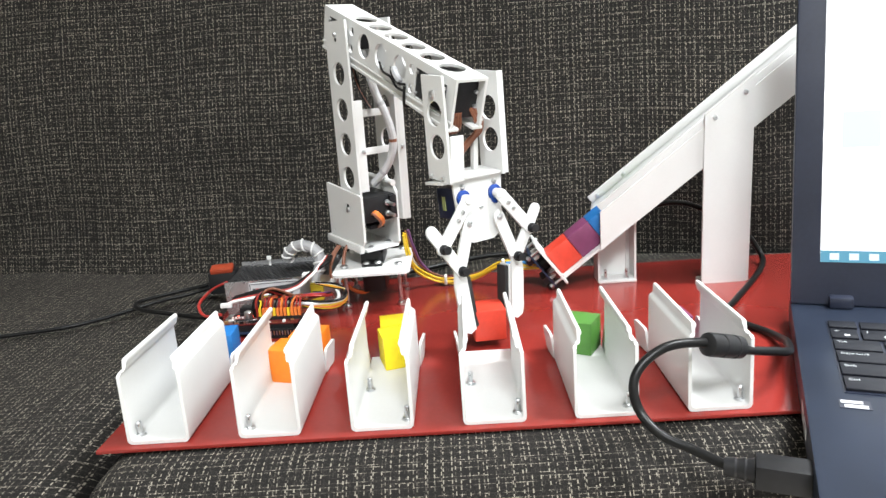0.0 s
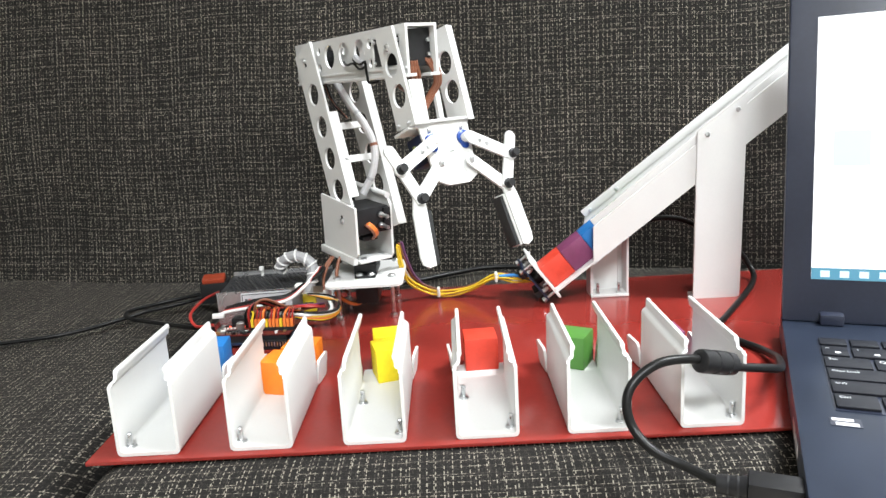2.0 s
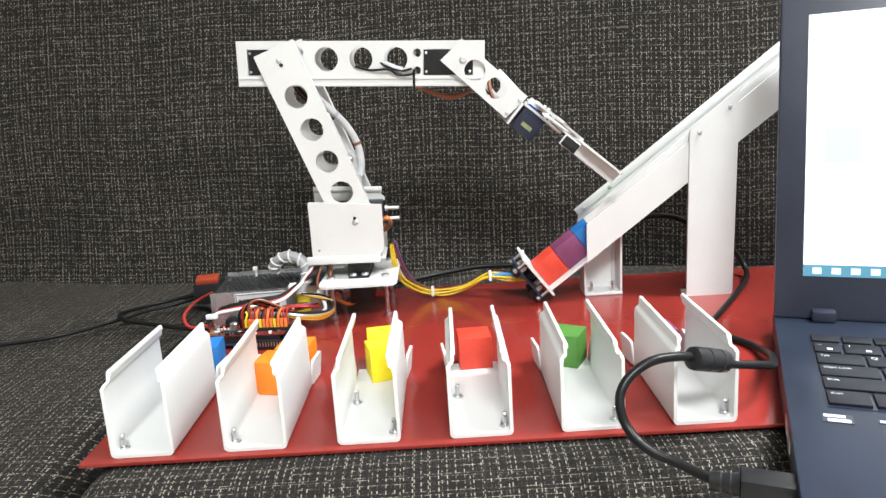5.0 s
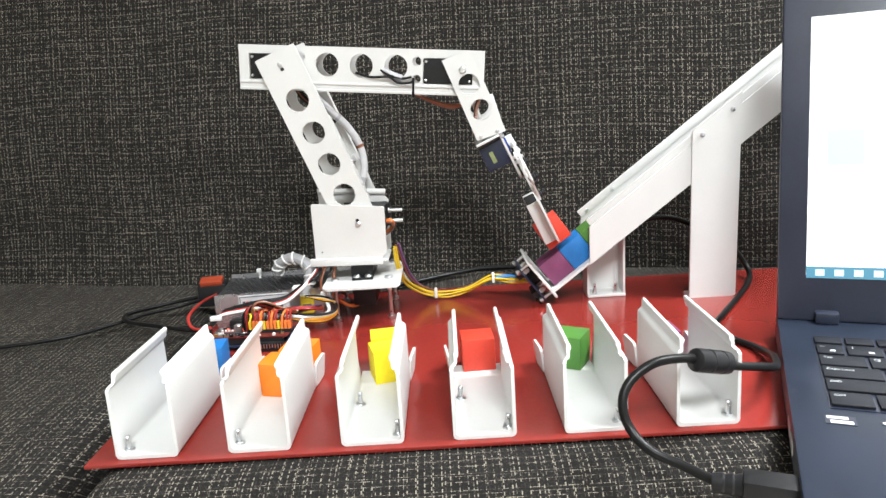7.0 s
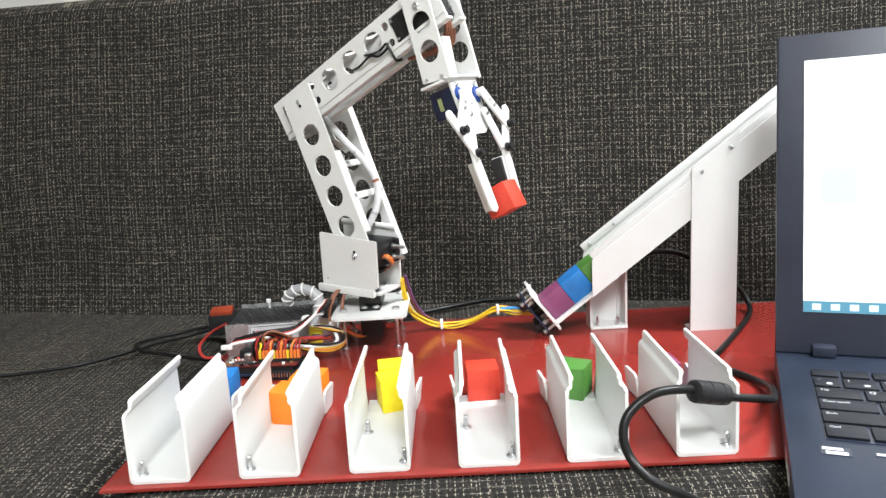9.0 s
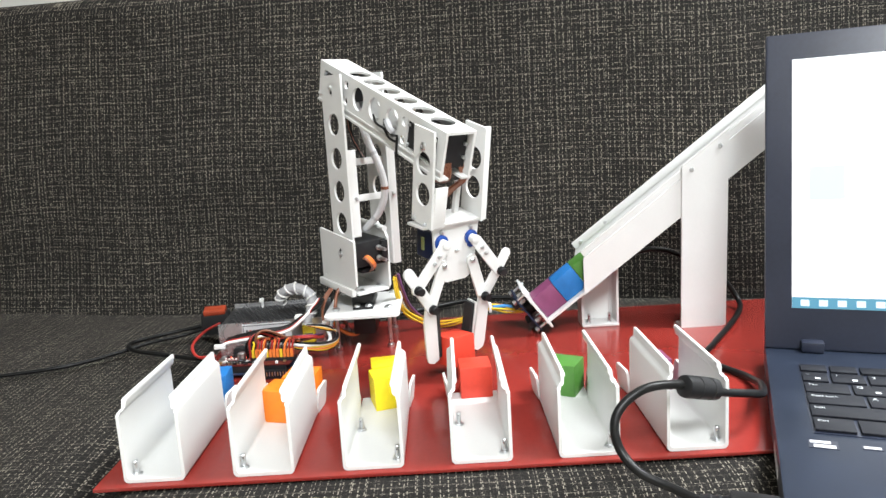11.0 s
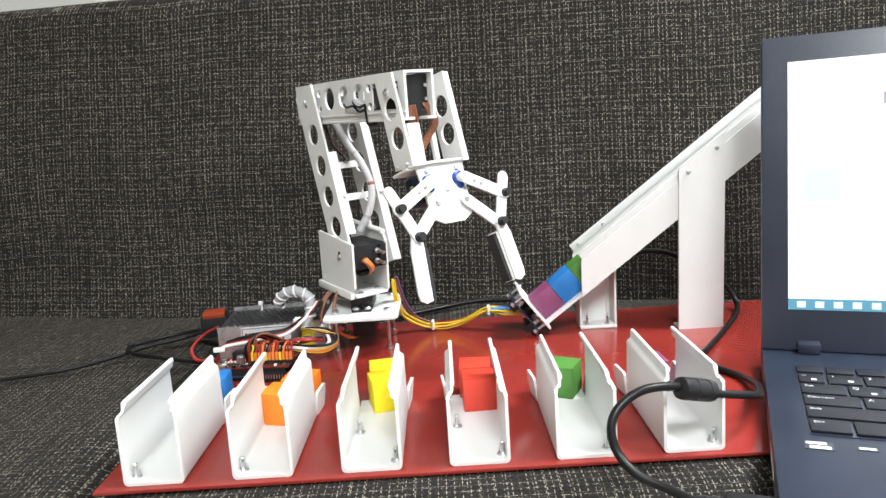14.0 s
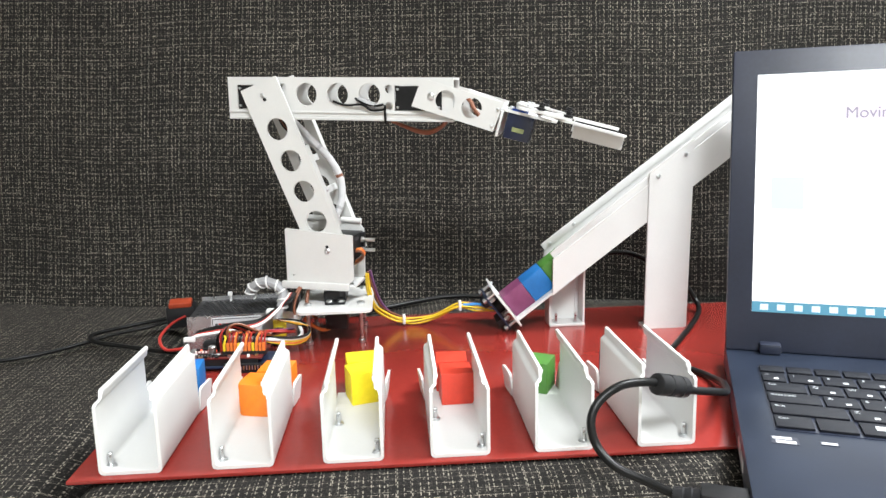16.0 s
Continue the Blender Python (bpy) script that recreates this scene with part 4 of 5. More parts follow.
def gripper_links(s, n):
    cr = part("crank", plate(bar_outline(0.002, 0.0397, 0.0046), [], 0.0018, lambda a, b, c: (a, b, c)), PVC, ARM, "white drive link")
    part("hub", lathe([(0.0034, -0.0030), (0.0034, 0.0024), (0.0024, 0.0026)], "z", 16), PVC, cr)
    for x in (0.0100, 0.0165):
        screw(cr, (x, 0, 0.0018), "z", 0.0017, 1)
    part("joint_screw", lathe([(0.0024, -0.0015), (0.0024, 0.0022), (0.0036, 0.0024), (0.0036, 0.0040), (0.0024, 0.0044), (0.0024, 0.0060), (0.0030, 0.0062), (0.0030, 0.0078)], "z", 14), BLACK, cr, "black joint screw", m=pose(0.0397, 0, 0))
    MOVING["crank_" + n] = cr
    idl = part("idler", plate(bar_outline(0, 0.0338, 0.0046), [], 0.0018, lambda a, b, c: (a, b, c)), PVC, ARM, "white follower link")
    MOVING["idler_" + n] = idl
    # finger: x from the lower joint to the tip, y away from the other finger
    ax, ay = -0.0207 * 1.0, s * 0.0112
    d = Vector((ax, ay)).normalized()
    q = Vector((-d.y, d.x)) * 0.0044
    top = Vector((ax, ay)) * 1.62
    fi_out = []
    for i in range(7):
        a = math.pi * i / 6
        fi_out.append(tuple(top + q * math.cos(a) + d * 0.0044 * math.sin(a)))
    fi_out = [tuple(Vector((0, 0)) + q - d * 0.002)] + fi_out + [tuple(Vector((0, 0)) - q - d * 0.002)]
    fg = part("finger", plate(fi_out, [], 0.0018, lambda a, b, c: (a, b, c)), PVC, ARM, "white gripper finger with a black foam pad")
    blade = [(-0.004, -s * 0.0040), (0.0455, -s * 0.0040), (0.0475, s * 0.0010), (0.0450, s * 0.0060), (0.0400, s * 0.0072), (0.0100, s * 0.0072), (-0.004, s * 0.0044)]
    part("blade", plate(blade, [], 0.0018, lambda a, b, c: (a, b, c - 0.0019)), PVC, fg)
    inner = -s * 0.0036
    part("pad_plate", box(0.0060, 0.0462, min(inner, inner - s * 0.0018), max(inner, inner - s * 0.0018), -0.0125, -0.0019, 0.0006), PVC, fg)
    pad0 = inner - s * 0.0018
    part("pad", box(0.0070, 0.0455, min(pad0, pad0 - s * 0.0034), max(pad0, pad0 - s * 0.0034), -0.0120, -0.0022, 0.0008), RUBBER, fg, "black foam pad")
    part("joint_screw", lathe([(0.0024, 0.0018), (0.0038, 0.0020), (0.0038, 0.0038), (0.0024, 0.0042), (0.0024, 0.0056), (0.0030, 0.0058), (0.0030, 0.0072)], "z", 14), BLACK, fg, "black joint screw")
    MOVING["finger_" + n] = fg


gripper_links(-1, "near")
gripper_links(1, "far")


def held(t, fix):
    return ARM_M @ chain(t)["gripper"] @ fix


# how each red cube sits between the pads
GRIP_T, DROP_T = 6.38, 12.92
FIX_SECOND = (ARM_M @ chain(GRIP_T)["gripper"]).inverted() @ ramp_spot(0)
REST_FIRST = pose(0.0205, 0.1075, HZ, 0, 0, 3)
PUSHED_FIRST = pose(0.0238, 0.0868, HZ, 0, 0, 2)
REST_SECOND = pose(0.0225, 0.1125, HZ, 0, 0, -3)
GRIPPED = FIX_SECOND.copy()
GRIPPED.translation = Vector((GRIPPED.translation.x + 0.001, -0.001, NF - 0.0030))
FIX_FIRST = pose(0.1655, 0.0, NF - 0.0095, 28, 6, 0)


def mix(a, b, u):
    return Matrix.LocRotScale(a.translation.lerp(b.translation, u), a.to_quaternion().slerp(b.to_quaternion(), u), None)


def nearest_turn(ref, m):
    """The quarter turn of a cube about its upright axis that is nearest to ref."""
    best = None
    for k in range(4):
        c = m @ pose(0, 0, 0, 0, 0, 90 * k)
        a = ref.to_quaternion().rotation_difference(c.to_quaternion()).angle
        a = min(a, 2 * math.pi - a)
        if best is None or a < best[0]:
            best = (a, c)
    return best[1]


# ---- power supply, switch, controller ----
PSU = thing("power_supply", pose(-0.2150, 0.2330, 0.0002, 0, 0, 4), "silver metal switching power supply with a perforated lid", "power supply")


def power_supply():
    part("case", box(0, 0.100, 0.0, 0.075, 0.0, 0.0015), CASE_METAL, PSU)
    part("front_panel", box(0, 0.100, 0, 0.0012, 0.0016, 0.0320), CASE_METAL, PSU)
    part("back_panel", box(0, 0.100, 0.0738, 0.075, 0.0016, 0.0320), CASE_METAL, PSU)
    holes = []
    for j in range(11):
        for i in range(19):
            holes.append((0.006 + i * 0.0046 + (0.0023 if j % 2 else 0), 0.008 + j * 0.0058, 0.0021))
    part("perforated_lid", plate([(0, 0.0013), (0.100, 0.0013), (0.100, 0.0737), (0, 0.0737)], holes, 0.0010, lambda a, b, c: (a, b, 0.0275 + c), seg=6), LID_MESH, PSU, "perforated metal lid")
    # added white block; stands in for light coming through the lid's holes
    part("bright_hole_filler", box(0.002, 0.098, 0.003, 0.072, 0.002, 0.0260), LABEL_WHITE, PSU)
    lb = part("rating_label", box(0.022, 0.068, -0.0006, 0, 0.0150, 0.0300), STICKER, PSU, "silver printed rating label")
    for k in range(7):
        part("label_band", box(0.0255 + 0.0032 * k, 0.0278 + 0.0032 * k, -0.0009, -0.0006, 0.0212, 0.0246), INK_RED if k % 2 else INK, lb)
    for z in (0.0125,):
        part("label_band", box(0.0255, 0.062, -0.0009, -0.0006, z + 0.0045, z + 0.0058), INK, lb)
    part("label_frame", box(0.0230, 0.0670, -0.0008, -0.0006, 0.0283, 0.0289), INK, lb)
    part("label_frame", box(0.0230, 0.0236, -0.0008, -0.0006, 0.0160, 0.0283), INK, lb)
    y = part("transformer", box(0.079, 0.091, -0.008, -0.0016, 0.010, 0.026, 0.001), LABEL_YELLOW, PSU, "yellow taped component")
    part("print_bar", box(0.081, 0.089, -0.0084, -0.0081, 0.0145, 0.0155), INK, y)
    part("print_bar", box(0.081, 0.089, -0.0084, -0.0081, 0.0185, 0.0195), INK, y)
    part("cable_tie_tail", tube([(0.030, 0.066, 0.0285), (0.0305, 0.066, 0.0315), (0.030, 0.065, 0.0345)], 0.0012, 6), WIRES["white"], PSU)
    part("tie_head", box(0.0278, 0.0322, 0.063, 0.067, 0.0345, 0.0385, 0.0008), WIRES["white"], PSU)


power_supply()


def rocker_switch():
    sw = thing("rocker_switch", pose(-0.2500, 0.3330, -0.0050, 0, 0, 10), "black rocker switch with a red key", "switch")
    part("housing", box(-0.015, 0.015, -0.011, 0.011, 0.0, 0.024, 0.003), BLACK, sw)
    part("key", box(-0.0115, 0.0115, -0.008, 0.008, 0.0235, 0.0290, 0.0016), SWITCH_RED, sw, "red rocker key", pose(0, 0, 0, 8, 0, 0))


rocker_switch()


def controller():
    bd = thing("servo_controller", pose(-0.2020, 0.1730, 0.0002, 0, 0, -4), "dark controller board with a red servo shield and jumper leads", "circuit board")
    part("board", box(0, 0.074, 0, 0.040, 0.0030, 0.0044, 0.0004), PCB, bd)
    part("shield", box(0.002, 0.066, 0.002, 0.038, 0.0105, 0.0119, 0.0004), PCB_RED, bd, "red servo shield board")
    for x in (0.004, 0.070):
        for y in (0.004, 0.036):
            part("standoff", lathe([(0.0018, 0), (0.0018, 0.003)], "z", 8), STEEL, bd, m=pose(x, y, 0))
    part("header", box(0.012, 0.062, 0.034, 0.0365, 0.0044, 0.0105), HEADER, bd)
    part("header", box(0.012, 0.062, 0.003, 0.0055, 0.0044, 0.0105), HEADER, bd)
    part("header_block", box(0.030, 0.068, 0.0100, 0.0180, 0.0119, 0.0150), HEADER, bd)
    part("side_rail", box(0.034, 0.076, -0.0030, 0.0012, 0.0, 0.0075, 0.0005), BLACK, bd)
    part("usb_socket", box(-0.005, 0.008, 0.022, 0.034, 0.0044, 0.0100, 0.0006), STEEL, bd)
    part("capacitor", lathe([(0.0034, 0.0119), (0.0034, 0.0190), (0.0028, 0.0196)], "z", 16), STEEL, bd, m=pose(0.021, 0.012, 0))
    part("terminal_block", box(0.008, 0.0240, 0.026, 0.036, 0.0119, 0.0180, 0.0006), BLACK, bd)
    part("chip", box(0.010, 0.0240, 0.006, 0.0085, 0.0119, 0.0138, 0.0003), BLACK, bd)
    for k in range(7):
        part("solder_pin", box(0.006 + 0.0026 * k, 0.0074 + 0.0026 * k, 0.0030, 0.0044, 0.0119, 0.0140), STEEL, bd)
    for k in range(5):
        part("led", box(0.004 + 0.003 * k, 0.0055 + 0.003 * k, 0.016, 0.0175, 0.0119, 0.0132), LABEL_WHITE, bd)
    rnd = random.Random(11)
    for k in range(46):
        x, y = rnd.uniform(0.004, 0.062), rnd.uniform(0.0030, 0.0095) if k < 24 else rnd.uniform(0.019, 0.034)
        w, d, h = rnd.uniform(0.0008, 0.0022), rnd.uniform(0.0006, 0.0013), rnd.uniform(0.0006, 0.0022)
        part("component", box(x - w, x + w, y - d, y + d, 0.0119, 0.0119 + h), (BLACK, STEEL, HEADER, LABEL_WHITE, GOLD, BLACK)[k % 6], bd)
    for k in range(16):
        x = 0.035 + 0.0024 * k
        part("solder_pin", box(x - 0.0004, x + 0.0004, -0.0034, -0.0031, 0.0030, 0.0066), (STEEL, GOLD)[k % 2], bd)
    for j, y in enumerate((0.0112, 0.0138, 0.0164)):
        for k in range(12):
            col = ("orange", "red", "brown")[j] if k % 4 else ("yellow", "black", "purple")[j]
            x = 0.032 + 0.0031 * k
            plug = part("plug", box(x - 0.0011, x + 0.0011, y - 0.0010, y + 0.0010, 0.0150, 0.0220), WIRES[col], bd)
            if j == 1 or k % 3 == 0:
                part("lead", tube([(x, y, 0.0220), (x + 0.001, y + 0.002, 0.0262 + 0.0008 * (k % 4)), (x - 0.002 + 0.001 * (k % 5), y + 0.012, 0.0275 - 0.0006 * (k % 3)), (0.046 + 0.002 * k, 0.044, 0.0220 - 0.001 * (k % 5)), (0.084, 0.056, 0.0200 - 0.001 * (k % 4))], 0.0009, 5, 5), WIRES[col], plug)
    for x, y in ((0.0050, 0.0100), (0.0150, 0.0190), (0.0075, 0.0210), (0.0215, 0.0205)):
        part("lit_led", box(x, x + 0.0013, y, y + 0.0013, 0.0119, 0.0131), LED_RED, bd, "lit red indicator")
    # loose loops of wire rising from the shield
    for k, col in enumerate(("black", "red", "black", "brown")):
        part("lead", tube([(0.024 + 0.003 * k, 0.018, 0.0125), (0.025 + 0.003 * k, 0.017, 0.0260 + 0.002 * k), (0.033 + 0.003 * k, 0.022, 0.0330 + 0.001 * k), (0.044 + 0.004 * k, 0.030, 0.0270), (0.058 + 0.003 * k, 0.036, 0.0220)], 0.0012, 6, 6), WIRES[col], bd)


controller()


def cable(name, points, r, material, label, category="cable"):
    return tagged(part(name, tube(points, r, 10, 8), material, smooth=1.2), label, category)


# bundle from the base to the sensor
BUNDLE = [(-0.0479, 0.255, 0.0614), (-0.0457, 0.265, 0.0422), (-0.0398, 0.278, 0.0211), (-0.0214, 0.285, 0.0070), (-0.0018, 0.285, 0.0042), (0.0210, 0.283, 0.0092), (0.0436, 0.275, 0.0212), (0.0622, 0.268, 0.0200), (0.0790, 0.262, 0.0200)]
for k, (col, dx, dy, dz) in enumerate((("yellow", 0.0, 0.0, -0.0020), ("yellow", 0.0008, 0.0024, 0.0002), ("yellow", -0.001, -0.0024, 0.0), ("yellow", 0.0, 0.0006, 0.0022), ("white", 0.002, 0.0044, -0.0015), ("brown", 0.003, 0.0030, 0.0030))):
    cable("sensor_wire", [(x + dx + 0.0012 * math.sin(1.7 * i + k), y + dy + 0.001 * math.cos(2.1 * i + 2 * k), z + dz + 0.0008 * math.sin(2.6 * i + 1.3 * k)) for i, (x, y, z) in enumerate(BUNDLE)], 0.0009, WIRES[col], col + " sensor wire lying along the board", "wire")
cable("sensor_wire", [(-0.044, 0.264, 0.0640), (-0.0405, 0.270, 0.0460), (-0.0350, 0.280, 0.0270), (-0.0240, 0.288, 0.0120), (-0.0100, 0.292, 0.0060)], 0.0013, WIRES["purple"], "purple sensor wire lying along the board", "wire")
cable("sensor_wire", [(0.0480, 0.272, 0.0225), (0.0600, 0.270, 0.0235), (0.0700, 0.266, 0.0225), (0.0800, 0.263, 0.0210)], 0.0017, WIRES["blue"], "blue sensor wire at the sensor plug", "wire")
for x, y, z in ((-0.012, 0.2855, 0.0060), (0.045, 0.2745, 0.0215)):
    tagged(part("cable_tie", box(x - 0.0014, x + 0.0014, y - 0.0045, y + 0.0050, z - 0.0042, z + 0.0045, 0.0008), WIRES["white"]), "white cable tie round the sensor wires", "cable tie")
cable("power_cable", [(-0.090, 0.326, 0.0030), (-0.060, 0.336, 0.0020), (-0.030, 0.352, 0.0010), (0.005, 0.370, 0.0015), (0.040, 0.378, 0.0035), (0.072, 0.374, 0.0040), (0.120, 0.364, 0.0030), (0.190, 0.352, 0.0010)], 0.0028, WIRES["black"], "black cable lying behind the red board")
cable("mains_cable", [(-0.254, 0.326, 0.0040), (-0.265, 0.324, 0.0020), (-0.285, 0.320, -0.0020), (-0.3130, 0.305, -0.0035), (-0.3320, 0.285, -0.0045), (-0.3693, 0.2547, -0.0060), (-0.4254, 0.2388, -0.0070), (-0.560, 0.212, -0.0070), (-0.80, 0.170, -0.0060)], 0.0021, WIRES["black"], "black mains cable running over the sofa seat")
cable("mains_cable", [(-0.246, 0.328, 0.0080), (-0.265, 0.328, 0.0050), (-0.300, 0.322, 0.0005), (-0.3300, 0.300, -0.0010), (-0.318, 0.275, -0.0010), (-0.285, 0.255, 0.0), (-0.250, 0.235, 0.0012), (-0.232, 0.222, 0.0035), (-0.215, 0.214, 0.0040)], 0.0022, WIRES["black"], "black cable looped beside the power supply")
cable("supply_wire", [(-0.244, 0.322, 0.0080), (-0.2420, 0.270, 0.0150), (-0.2400, 0.230, 0.0140), (-0.2300, 0.214, 0.0080), (-0.2120, 0.206, 0.0110)], 0.0014, WIRES["red"], "red supply wire beside the power supply", "wire")
for k, (col, p) in enumerate((("white", 0.0), ("black", 0.0026), ("black", 0.005), ("red", 0.0015), ("black", 0.004))):
    cable("supply_wire", [(-0.2026 + p, 0.200 + p, 0.0220 + 0.4 * p), (-0.1947, 0.200 + p, 0.0245 + 0.5 * p), (-0.1695, 0.201 + p, 0.0275 + 0.9 * p), (-0.1444, 0.205 + p, 0.0302 + 0.7 * p), (-0.1300, 0.212 + p, 0.0390 + 0.4 * p), (-0.1215 + p, 0.224, 0.0470), (-0.1190 + p, 0.238, 0.0500)], 0.0014, WIRES[col], col + " supply wire crossing the controller", "wire")
tagged(part("wire_plug", box(-0.2085, -0.1985, 0.1970, 0.2010, 0.0195, 0.0235, 0.0008), WIRES["white"]), "white plug on the supply wires", "plug")
for k, (col, p) in enumerate((("white", 0.0), ("yellow", 0.003), ("orange", 0.006), ("black", 0.009), ("black", -0.002), ("yellow", 0.008))):
    cable("servo_wire", [(-0.1700, 0.204, 0.0230 - 0.2 * p), (-0.1500, 0.207, 0.0200 - 0.3 * p), (-0.1330, 0.208, 0.0165 - 0.5 * p), (-0.1130, 0.2085 + 0.3 * p, 0.0150 - 0.7 * p), (-0.1010, 0.211 + 0.3 * p, 0.0178 - 0.4 * p), (-0.1010, 0.217, 0.0238), (-0.1116, 0.222, 0.0275 - 0.3 * p), (-0.1300, 0.226, 0.0290)], 0.0012, WIRES[col], col + " servo wire looping beside the base", "wire")


def spiral_sleeve():
    sl = thing("spiral_cable_sleeve", pose(0, 0, 0), "grey spiral sleeve bundling wires beside the arm base", "cable sleeve")
    pts = [(-0.1330, 0.240, 0.0240), (-0.1275, 0.246, 0.0400), (-0.1290, 0.250, 0.0520), (-0.1440, 0.256, 0.0580), (-0.1580, 0.262, 0.0515), (-0.1620, 0.266, 0.0420)]
    part("sleeve", tube(pts, 0.0050, 10), GREY_WIRE, sl)
    path = smooth_path(pts, 40)
    coil = []
    side = Vector((0, 0, 1))
    for i in range(0, len(path) - 1, 2):
        d = (path[i + 1] - path[i]).normalized()
        side = (side - d * side.dot(d)).normalized()
        a = i * 0.28
        coil.append(path[i] + 0.0054 * (side * math.cos(a) + d.cross(side) * math.sin(a)))
    part("spiral_band", tube(coil, 0.0009, 5, 2), WIRES["white"], sl)
    tagged(part("cable_tie", box(-0.1390, -0.1320, 0.2180, 0.2270, 0.0350, 0.0400, 0.001), WIRES["white"]), "white cable tie on the supply wires", "cable tie")


spiral_sleeve()
cable("servo_wire", [(-0.098, 0.255, 0.020), (-0.104, 0.240, 0.034), (-0.103, 0.246, 0.050), (-0.098, 0.252, 0.060)], 0.0016, WIRES["brown"], "brown servo wire rising past the base plate", "wire")
cable("servo_wire", [(-0.074, 0.262, 0.016), (-0.088, 0.246, 0.011), (-0.100, 0.244, 0.016), (-0.108, 0.246, 0.024)], 0.0018, WIRES["orange"], "orange servo wire under the base plate", "wire")

cable("supply_wire", [(-0.1700, 0.2010, 0.0225), (-0.1480, 0.2050, 0.0185), (-0.1280, 0.2080, 0.0150), (-0.1130, 0.2120, 0.0140), (-0.1075, 0.2180, 0.0170), (-0.1100, 0.2230, 0.0230), (-0.1140, 0.2260, 0.0270)], 0.0016, WIRES["white"], "white supply wire hooked beside the base", "wire")
for x, z in ((-0.1165, 0.0270), (-0.1120, 0.0300)):
    tagged(part("wire_plug", box(x - 0.0030, x + 0.0030, 0.2240, 0.2280, z - 0.0020, z + 0.0020, 0.0006), WIRES["white"]), "small white plug beside the arm base", "plug")
for k, col in enumerate(("brown", "brown")):
    cable("servo_wire", [(-0.1120, 0.2300 + 0.003 * k, 0.0220), (-0.1155, 0.2330, 0.0360 + 0.001 * k), (-0.1135 + 0.002 * k, 0.2380, 0.0500), (-0.1080 + 0.002 * k, 0.2440, 0.0580)], 0.0013, WIRES[col], col + " servo wire rising beside the base plate", "wire")

# ---- laptop ----
LID_TILT, LAP_W, LAP_D, LAP_T = 13.5, 0.380, 0.256, 0.0185


def keyboard(base):
    kb = part("keyboard_well", box(0.0205, 0.350, -0.1470, -0.0330, 0.0, 0.0004), LAP_BEZEL, base)
    k = 0.0222
    gap = 0.0023
    z = 0.0006

    def key(x, y, w, h, words):
        kc = part("key", box(x, x + w, y - h, y, z, z + 0.0016, 0.0005), KEYCAP, base)
        if words:
            if len(words) == 1:
                part("legend_mark", box(x + w - 0.0080, x + w - 0.0048, y - h + 0.0030, y - h + 0.0056, z + 0.0017, z + 0.00185), LEGEND, kc)
            for n, wd in enumerate(words.split("|")):
                size = 0.0036 if len(wd) > 1 else 0.0048
                text_mesh("legend", wd, size, LEGEND, kc, pose(x + 0.0022 + (0.0075 if n else 0), y - 0.0062 - (0.0062 if n else 0), z + 0.0018))
    rows = (
        (-0.0360, 0.0120, 0.0215, [("", 0.0164)] * 12),
        (-0.0515, 0.0160, 0.0215, [("~", 0.0155), ("1", 0), ("2", 0), ("3", 0), ("4", 0), ("5", 0), ("6", 0), ("7", 0), ("8", 0), ("9", 0)]),
        (-0.0705, 0.0165, 0.0215, [("Tab", 0.0260), ("Q", 0), ("W", 0), ("E", 0), ("R", 0), ("T", 0), ("Y", 0), ("U", 0), ("I", 0)]),
        (-0.0895, 0.0165, 0.0215, [("Caps Lock", 0.0320), ("A", 0), ("S", 0), ("D", 0), ("F", 0), ("G", 0), ("H", 0), ("J", 0)]),
        (-0.1085, 0.0165, 0.0215, [("Shift", 0.0440), ("Z", 0), ("X", 0), ("C", 0), ("V", 0), ("B", 0), ("N", 0)]),
        (-0.1280, 0.0170, 0.0215, [("Ctrl", 0.0215), ("", 0.0215), ("", 0.0225), ("Alt", 0.0215), ("", 0.0900), ("", 0.018), ("", 0.018)]),
    )
    for y, h, x, keys in rows:
        for words, w in keys:
            w = (w or k - gap)
            key(x, y, w, h, words)
            x += w + gap
    # four-pane mark on one of the bottom keys
    for dx in (0, 0.0030):
        for dy in (0, 0.0030):
            part("key_mark", box(0.0770 + dx, 0.0798 + dx, -0.1385 + dy, -0.1357 + dy, z + 0.0017, z + 0.0019), LEGEND, base)


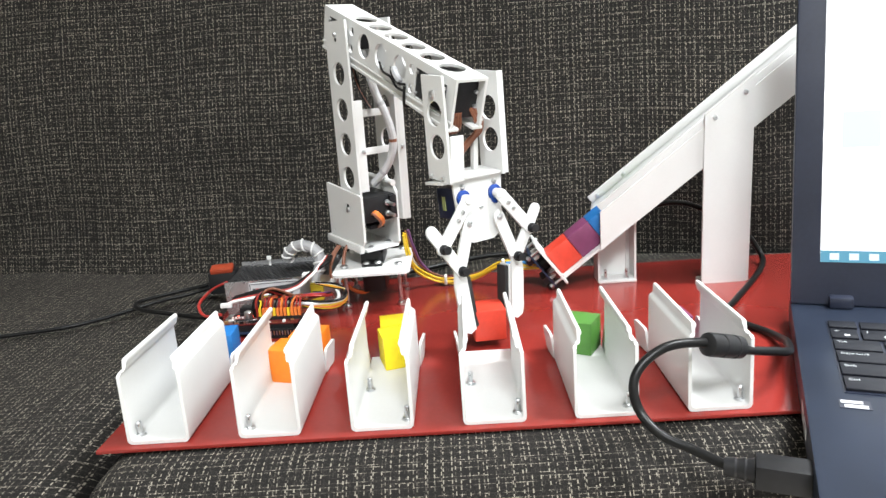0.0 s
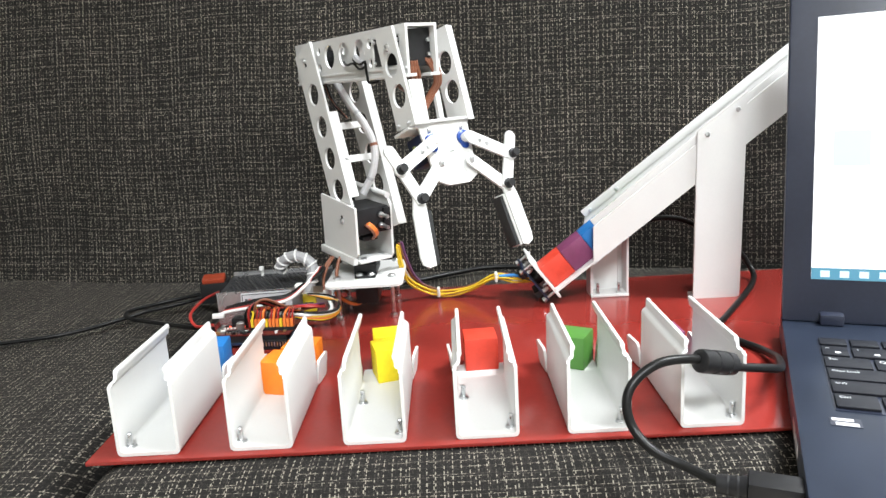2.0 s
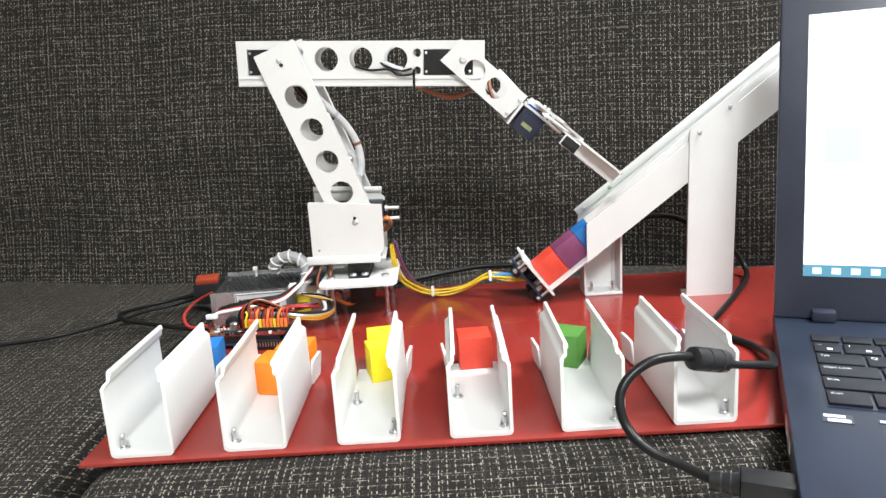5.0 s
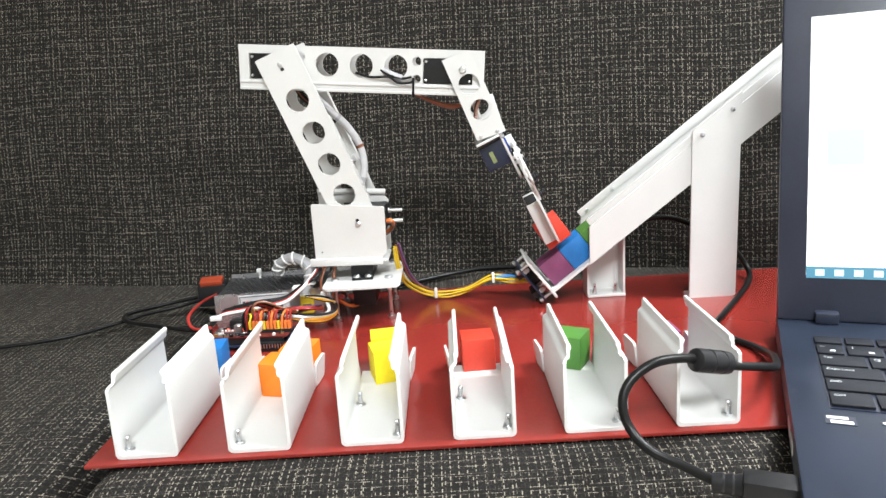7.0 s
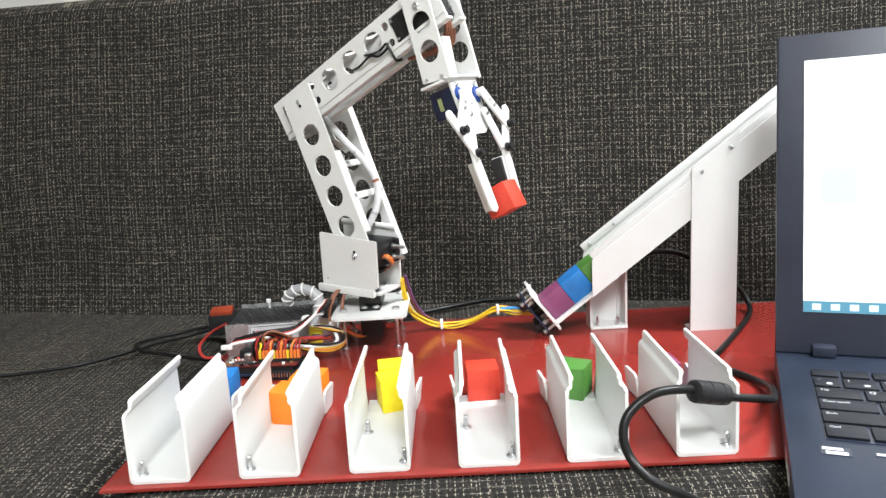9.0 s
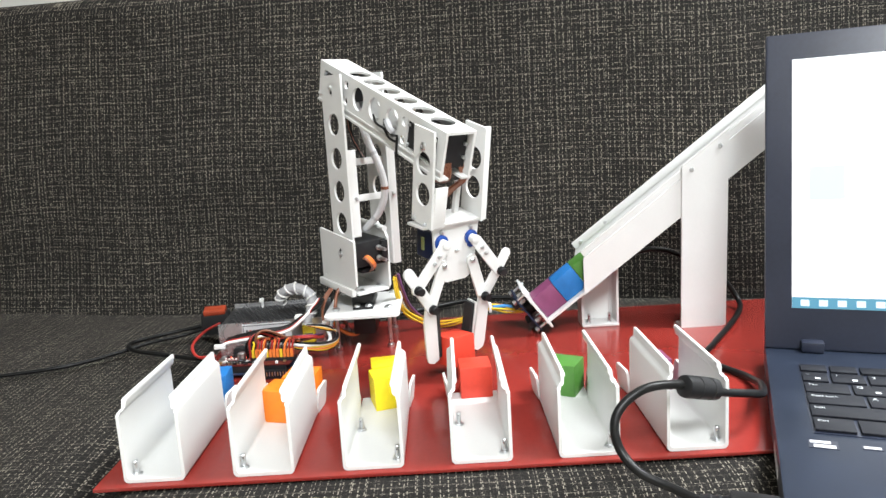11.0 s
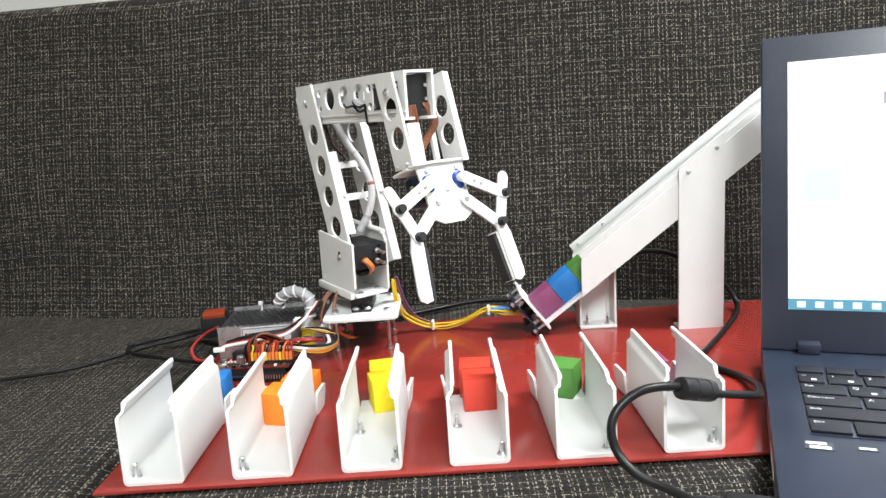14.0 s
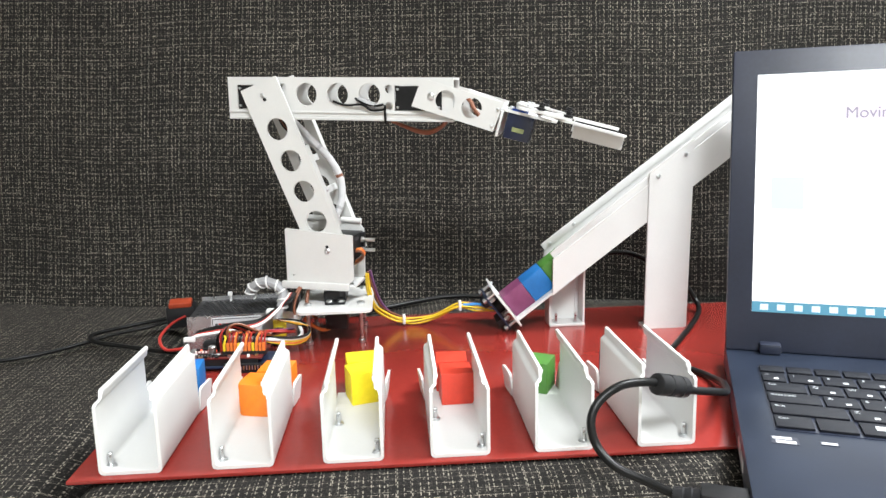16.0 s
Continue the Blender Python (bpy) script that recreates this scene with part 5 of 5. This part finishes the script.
def laptop():
    lp = thing("laptop", LAP_M, "open dark laptop with its screen lit, screen glare tinted into its plastic", "laptop")
    base = part("base", box(0, LAP_W, -LAP_D, 0.016, -LAP_T, 0, 0.0022), LAP_DARK, lp, "dark laptop base, tinted blue for the screen's reflection")
    keyboard(base)
    part("touchpad", box(0.120, 0.225, -0.240, -0.170, 0.0, 0.0005, 0.0002), LAP_DARK, base)
    st = part("sticker", box(0.0165, 0.0315, -0.1660, -0.1560, 0.0, 0.0003), LAP_BEZEL, base, "dark sticker with plain white marks")
    part("mark", box(0.0175, 0.0280, -0.1600, -0.1570, 0.0003, 0.0005), STICKER, st)
    part("mark", box(0.0190, 0.0300, -0.1652, -0.1618, 0.0003, 0.0005), STICKER, st)
    st2 = part("sticker", box(0.0430, 0.0530, -0.1620, -0.1575, 0.0, 0.0003), LAP_BEZEL, base, "small dark sticker")
    part("mark", box(0.0438, 0.0522, -0.1612, -0.1588, 0.0003, 0.0005), STICKER, st2)
    for y in (-0.155, -0.175):
        part("side_port", box(-0.0004, 0.0, y - 0.007, y + 0.007, -0.013, -0.006), STEEL, base)
    for x in (0.0250, 0.310):
        part("hinge", box(x, x + 0.016, -0.006, 0.0075, 0.0002, 0.0085, 0.002), LAP_BEZEL, base)
    lid = part("lid", box(0.0, LAP_W, 0.0005, 0.0065, 0.0006, 0.2480, 0.0022), LAP_BEZEL, lp, "black laptop lid", pose(0, 0.0, 0.0, -LID_TILT, 0, 0))
    x0, x1, z0, z1 = 0.0191, 0.3631, 0.0326, 0.2266
    part("screen", box(x0, x1, -0.0002, 0.0005, z0, z1), SCREEN, lid, "lit white screen", smooth=0)
    part("taskbar", box(x0, x1, -0.0005, -0.0002, z0, z0 + 0.0085), SCREEN_BAR, lid, "blue taskbar", smooth=0)
    for i in range(10):
        part("taskbar_icon", box(x0 + 0.006 + i * 0.0125, x0 + 0.012 + i * 0.0125, -0.0008, -0.0005, z0 + 0.0018, z0 + 0.0066), SCREEN_ICON, lid, smooth=0)
    part("title_panel", box(x0 + 0.008, x1 - 0.008, -0.0005, -0.0002, 0.1720, 0.2120), SCREEN_LILAC, lid, "pale lilac panel", smooth=0)
    part("status_panel", box(x0 + 0.012, x0 + 0.036, -0.0005, -0.0002, 0.1160, 0.1420), SCREEN_CYAN, lid, "pale cyan panel", smooth=0)
    text_mesh("title_text", "Moving", 0.0125, SCREEN_TEXT, lid, pose(x0 + 0.0640, -0.0006, 0.1890, 90, 0, 0))


LAP_M = pose(0.2489, 0.1197, 0.0190, 0.04, -0.79, -22.69)
laptop()


def laptop_cable():
    cb = thing("video_cable", pose(0, 0, 0), "black cable with a ferrite core plugged into the laptop", "cable")
    part("cord", tube(CORD, 0.0027, 12), WIRES["black"], cb)
    part("ferrite_core", lathe([(0.0044, -0.0140), (0.0066, -0.0126), (0.0069, -0.0110), (0.0069, -0.0050), (0.0064, -0.0046), (0.0064, -0.0030), (0.0069, -0.0026), (0.0069, 0.0050), (0.0064, 0.0054), (0.0064, 0.0068), (0.0069, 0.0072), (0.0066, 0.0126), (0.0044, 0.0140)], "x", 20), BLACK, cb, "black ferrite core", FERRITE)
    part("plug", box(-0.018, 0.012, -0.0075, 0.0075, -0.0065, 0.0065, 0.002), BLACK, cb, "black moulded plug", PLUG)
    part("plug_neck", lathe([(0.0044, -0.032), (0.0052, -0.027), (0.0046, -0.026), (0.0056, -0.0225), (0.0050, -0.0215), (0.0062, -0.018)], "x", 12), BLACK, cb, m=PLUG)
    part("plug_shell", box(0.012, 0.0165, -0.0065, 0.0065, -0.004, 0.004, 0.0008), STEEL, cb, m=PLUG)


CORD = [(0.1440, -0.0768, 0.0085), (0.1330, -0.0690, 0.0060), (0.1190, -0.0550, 0.0080), (0.1043, -0.0450, 0.0125), (0.0959, -0.0350, 0.0214), (0.0938, -0.0300, 0.0342), (0.1001, -0.0250, 0.0442), (0.1146, -0.0200, 0.0512), (0.1335, -0.0150, 0.0505), (0.1495, -0.0090, 0.0450), (0.1670, 0.0000, 0.0375), (0.1900, 0.0150, 0.0290), (0.2060, 0.0300, 0.0220), (0.2190, 0.0600, 0.0150), (0.2270, 0.0860, 0.0070), (0.2270, 0.1080, 0.0034), (0.2190, 0.1260, 0.0030), (0.2120, 0.1500, 0.0030), (0.2340, 0.1830, 0.0030), (0.2693, 0.2332, 0.0030), (0.2960, 0.2750, 0.0040), (0.3010, 0.2960, 0.0120), (0.2840, 0.3020, 0.0350), (0.2459, 0.3000, 0.0570), (0.2249, 0.3000, 0.0650), (0.2024, 0.3020, 0.0640), (0.1800, 0.3060, 0.0500), (0.1700, 0.3160, 0.0250), (0.1700, 0.3300, 0.0050), (0.1800, 0.3600, 0.0010)]
FERRITE = pose(0.1500, -0.0087, 0.0449, 0, 17, 25)
PLUG = pose(0.1570, -0.0835, 0.0085, 0, 0, -22.7)
laptop_cable()


def motions():
    for key, ob in MOVING.items():
        walk(ob, [(t, chain(t)[key]) for t in STEPS])
    # first red cube: let go, drops and settles
    start = held(0.0, FIX_FIRST)
    rest = nearest_turn(start, REST_FIRST)
    rows = [(t, held(t, FIX_FIRST)) for t in (0.0, 0.5, 1.0)]
    rows += [(1.1, mix(held(1.1, FIX_FIRST), rest, 0.35)), (1.2, mix(held(1.1, FIX_FIRST), rest, 0.9)), (1.3, rest)]
    # pushed along its tray as the next cube comes down behind it
    ahead = nearest_turn(rest, PUSHED_FIRST)
    rows += [(11.3, rest), (11.5, mix(rest, ahead @ pose(0, 0, 0, 0, 0, 22), 0.55)), (11.65, mix(rest, ahead @ pose(0, 0, 0, 0, 0, 12), 0.85)), (11.9, ahead), (16.0, ahead)]
    walk(RED_FIRST, rows)
    # second red cube: waits in the ramp, is carried over and set down
    rows = [(0.0, ramp_spot(0)), (6.3, ramp_spot(0))]
    rows += [(t, held(t, mix(FIX_SECOND, GRIPPED, min(1.0, (t - 6.35) / 0.3)))) for t in STEPS if 6.4 <= t <= 12.85]
    last = rows[-1][1]
    rest = nearest_turn(last, REST_SECOND)
    rows += [(13.0, mix(last, rest, 0.6)), (13.1, rest), (16.0, rest)]
    walk(RED_SECOND, rows)
    # the queue is nudged up as the cube is lifted out, then slides down by one place
    for i, ob in enumerate(QUEUE):
        a, up, b = ramp_spot(i + 1), ramp_spot(i + 2.3), ramp_spot(i)
        walk(ob, [(0.0, a), (6.4, a), (6.5, mix(a, up, 0.75)), (6.58, up), (6.82, up), (6.9, mix(up, b, 0.35)), (6.96, mix(up, b, 0.8)), (7.02, b), (16.0, b)])


motions()
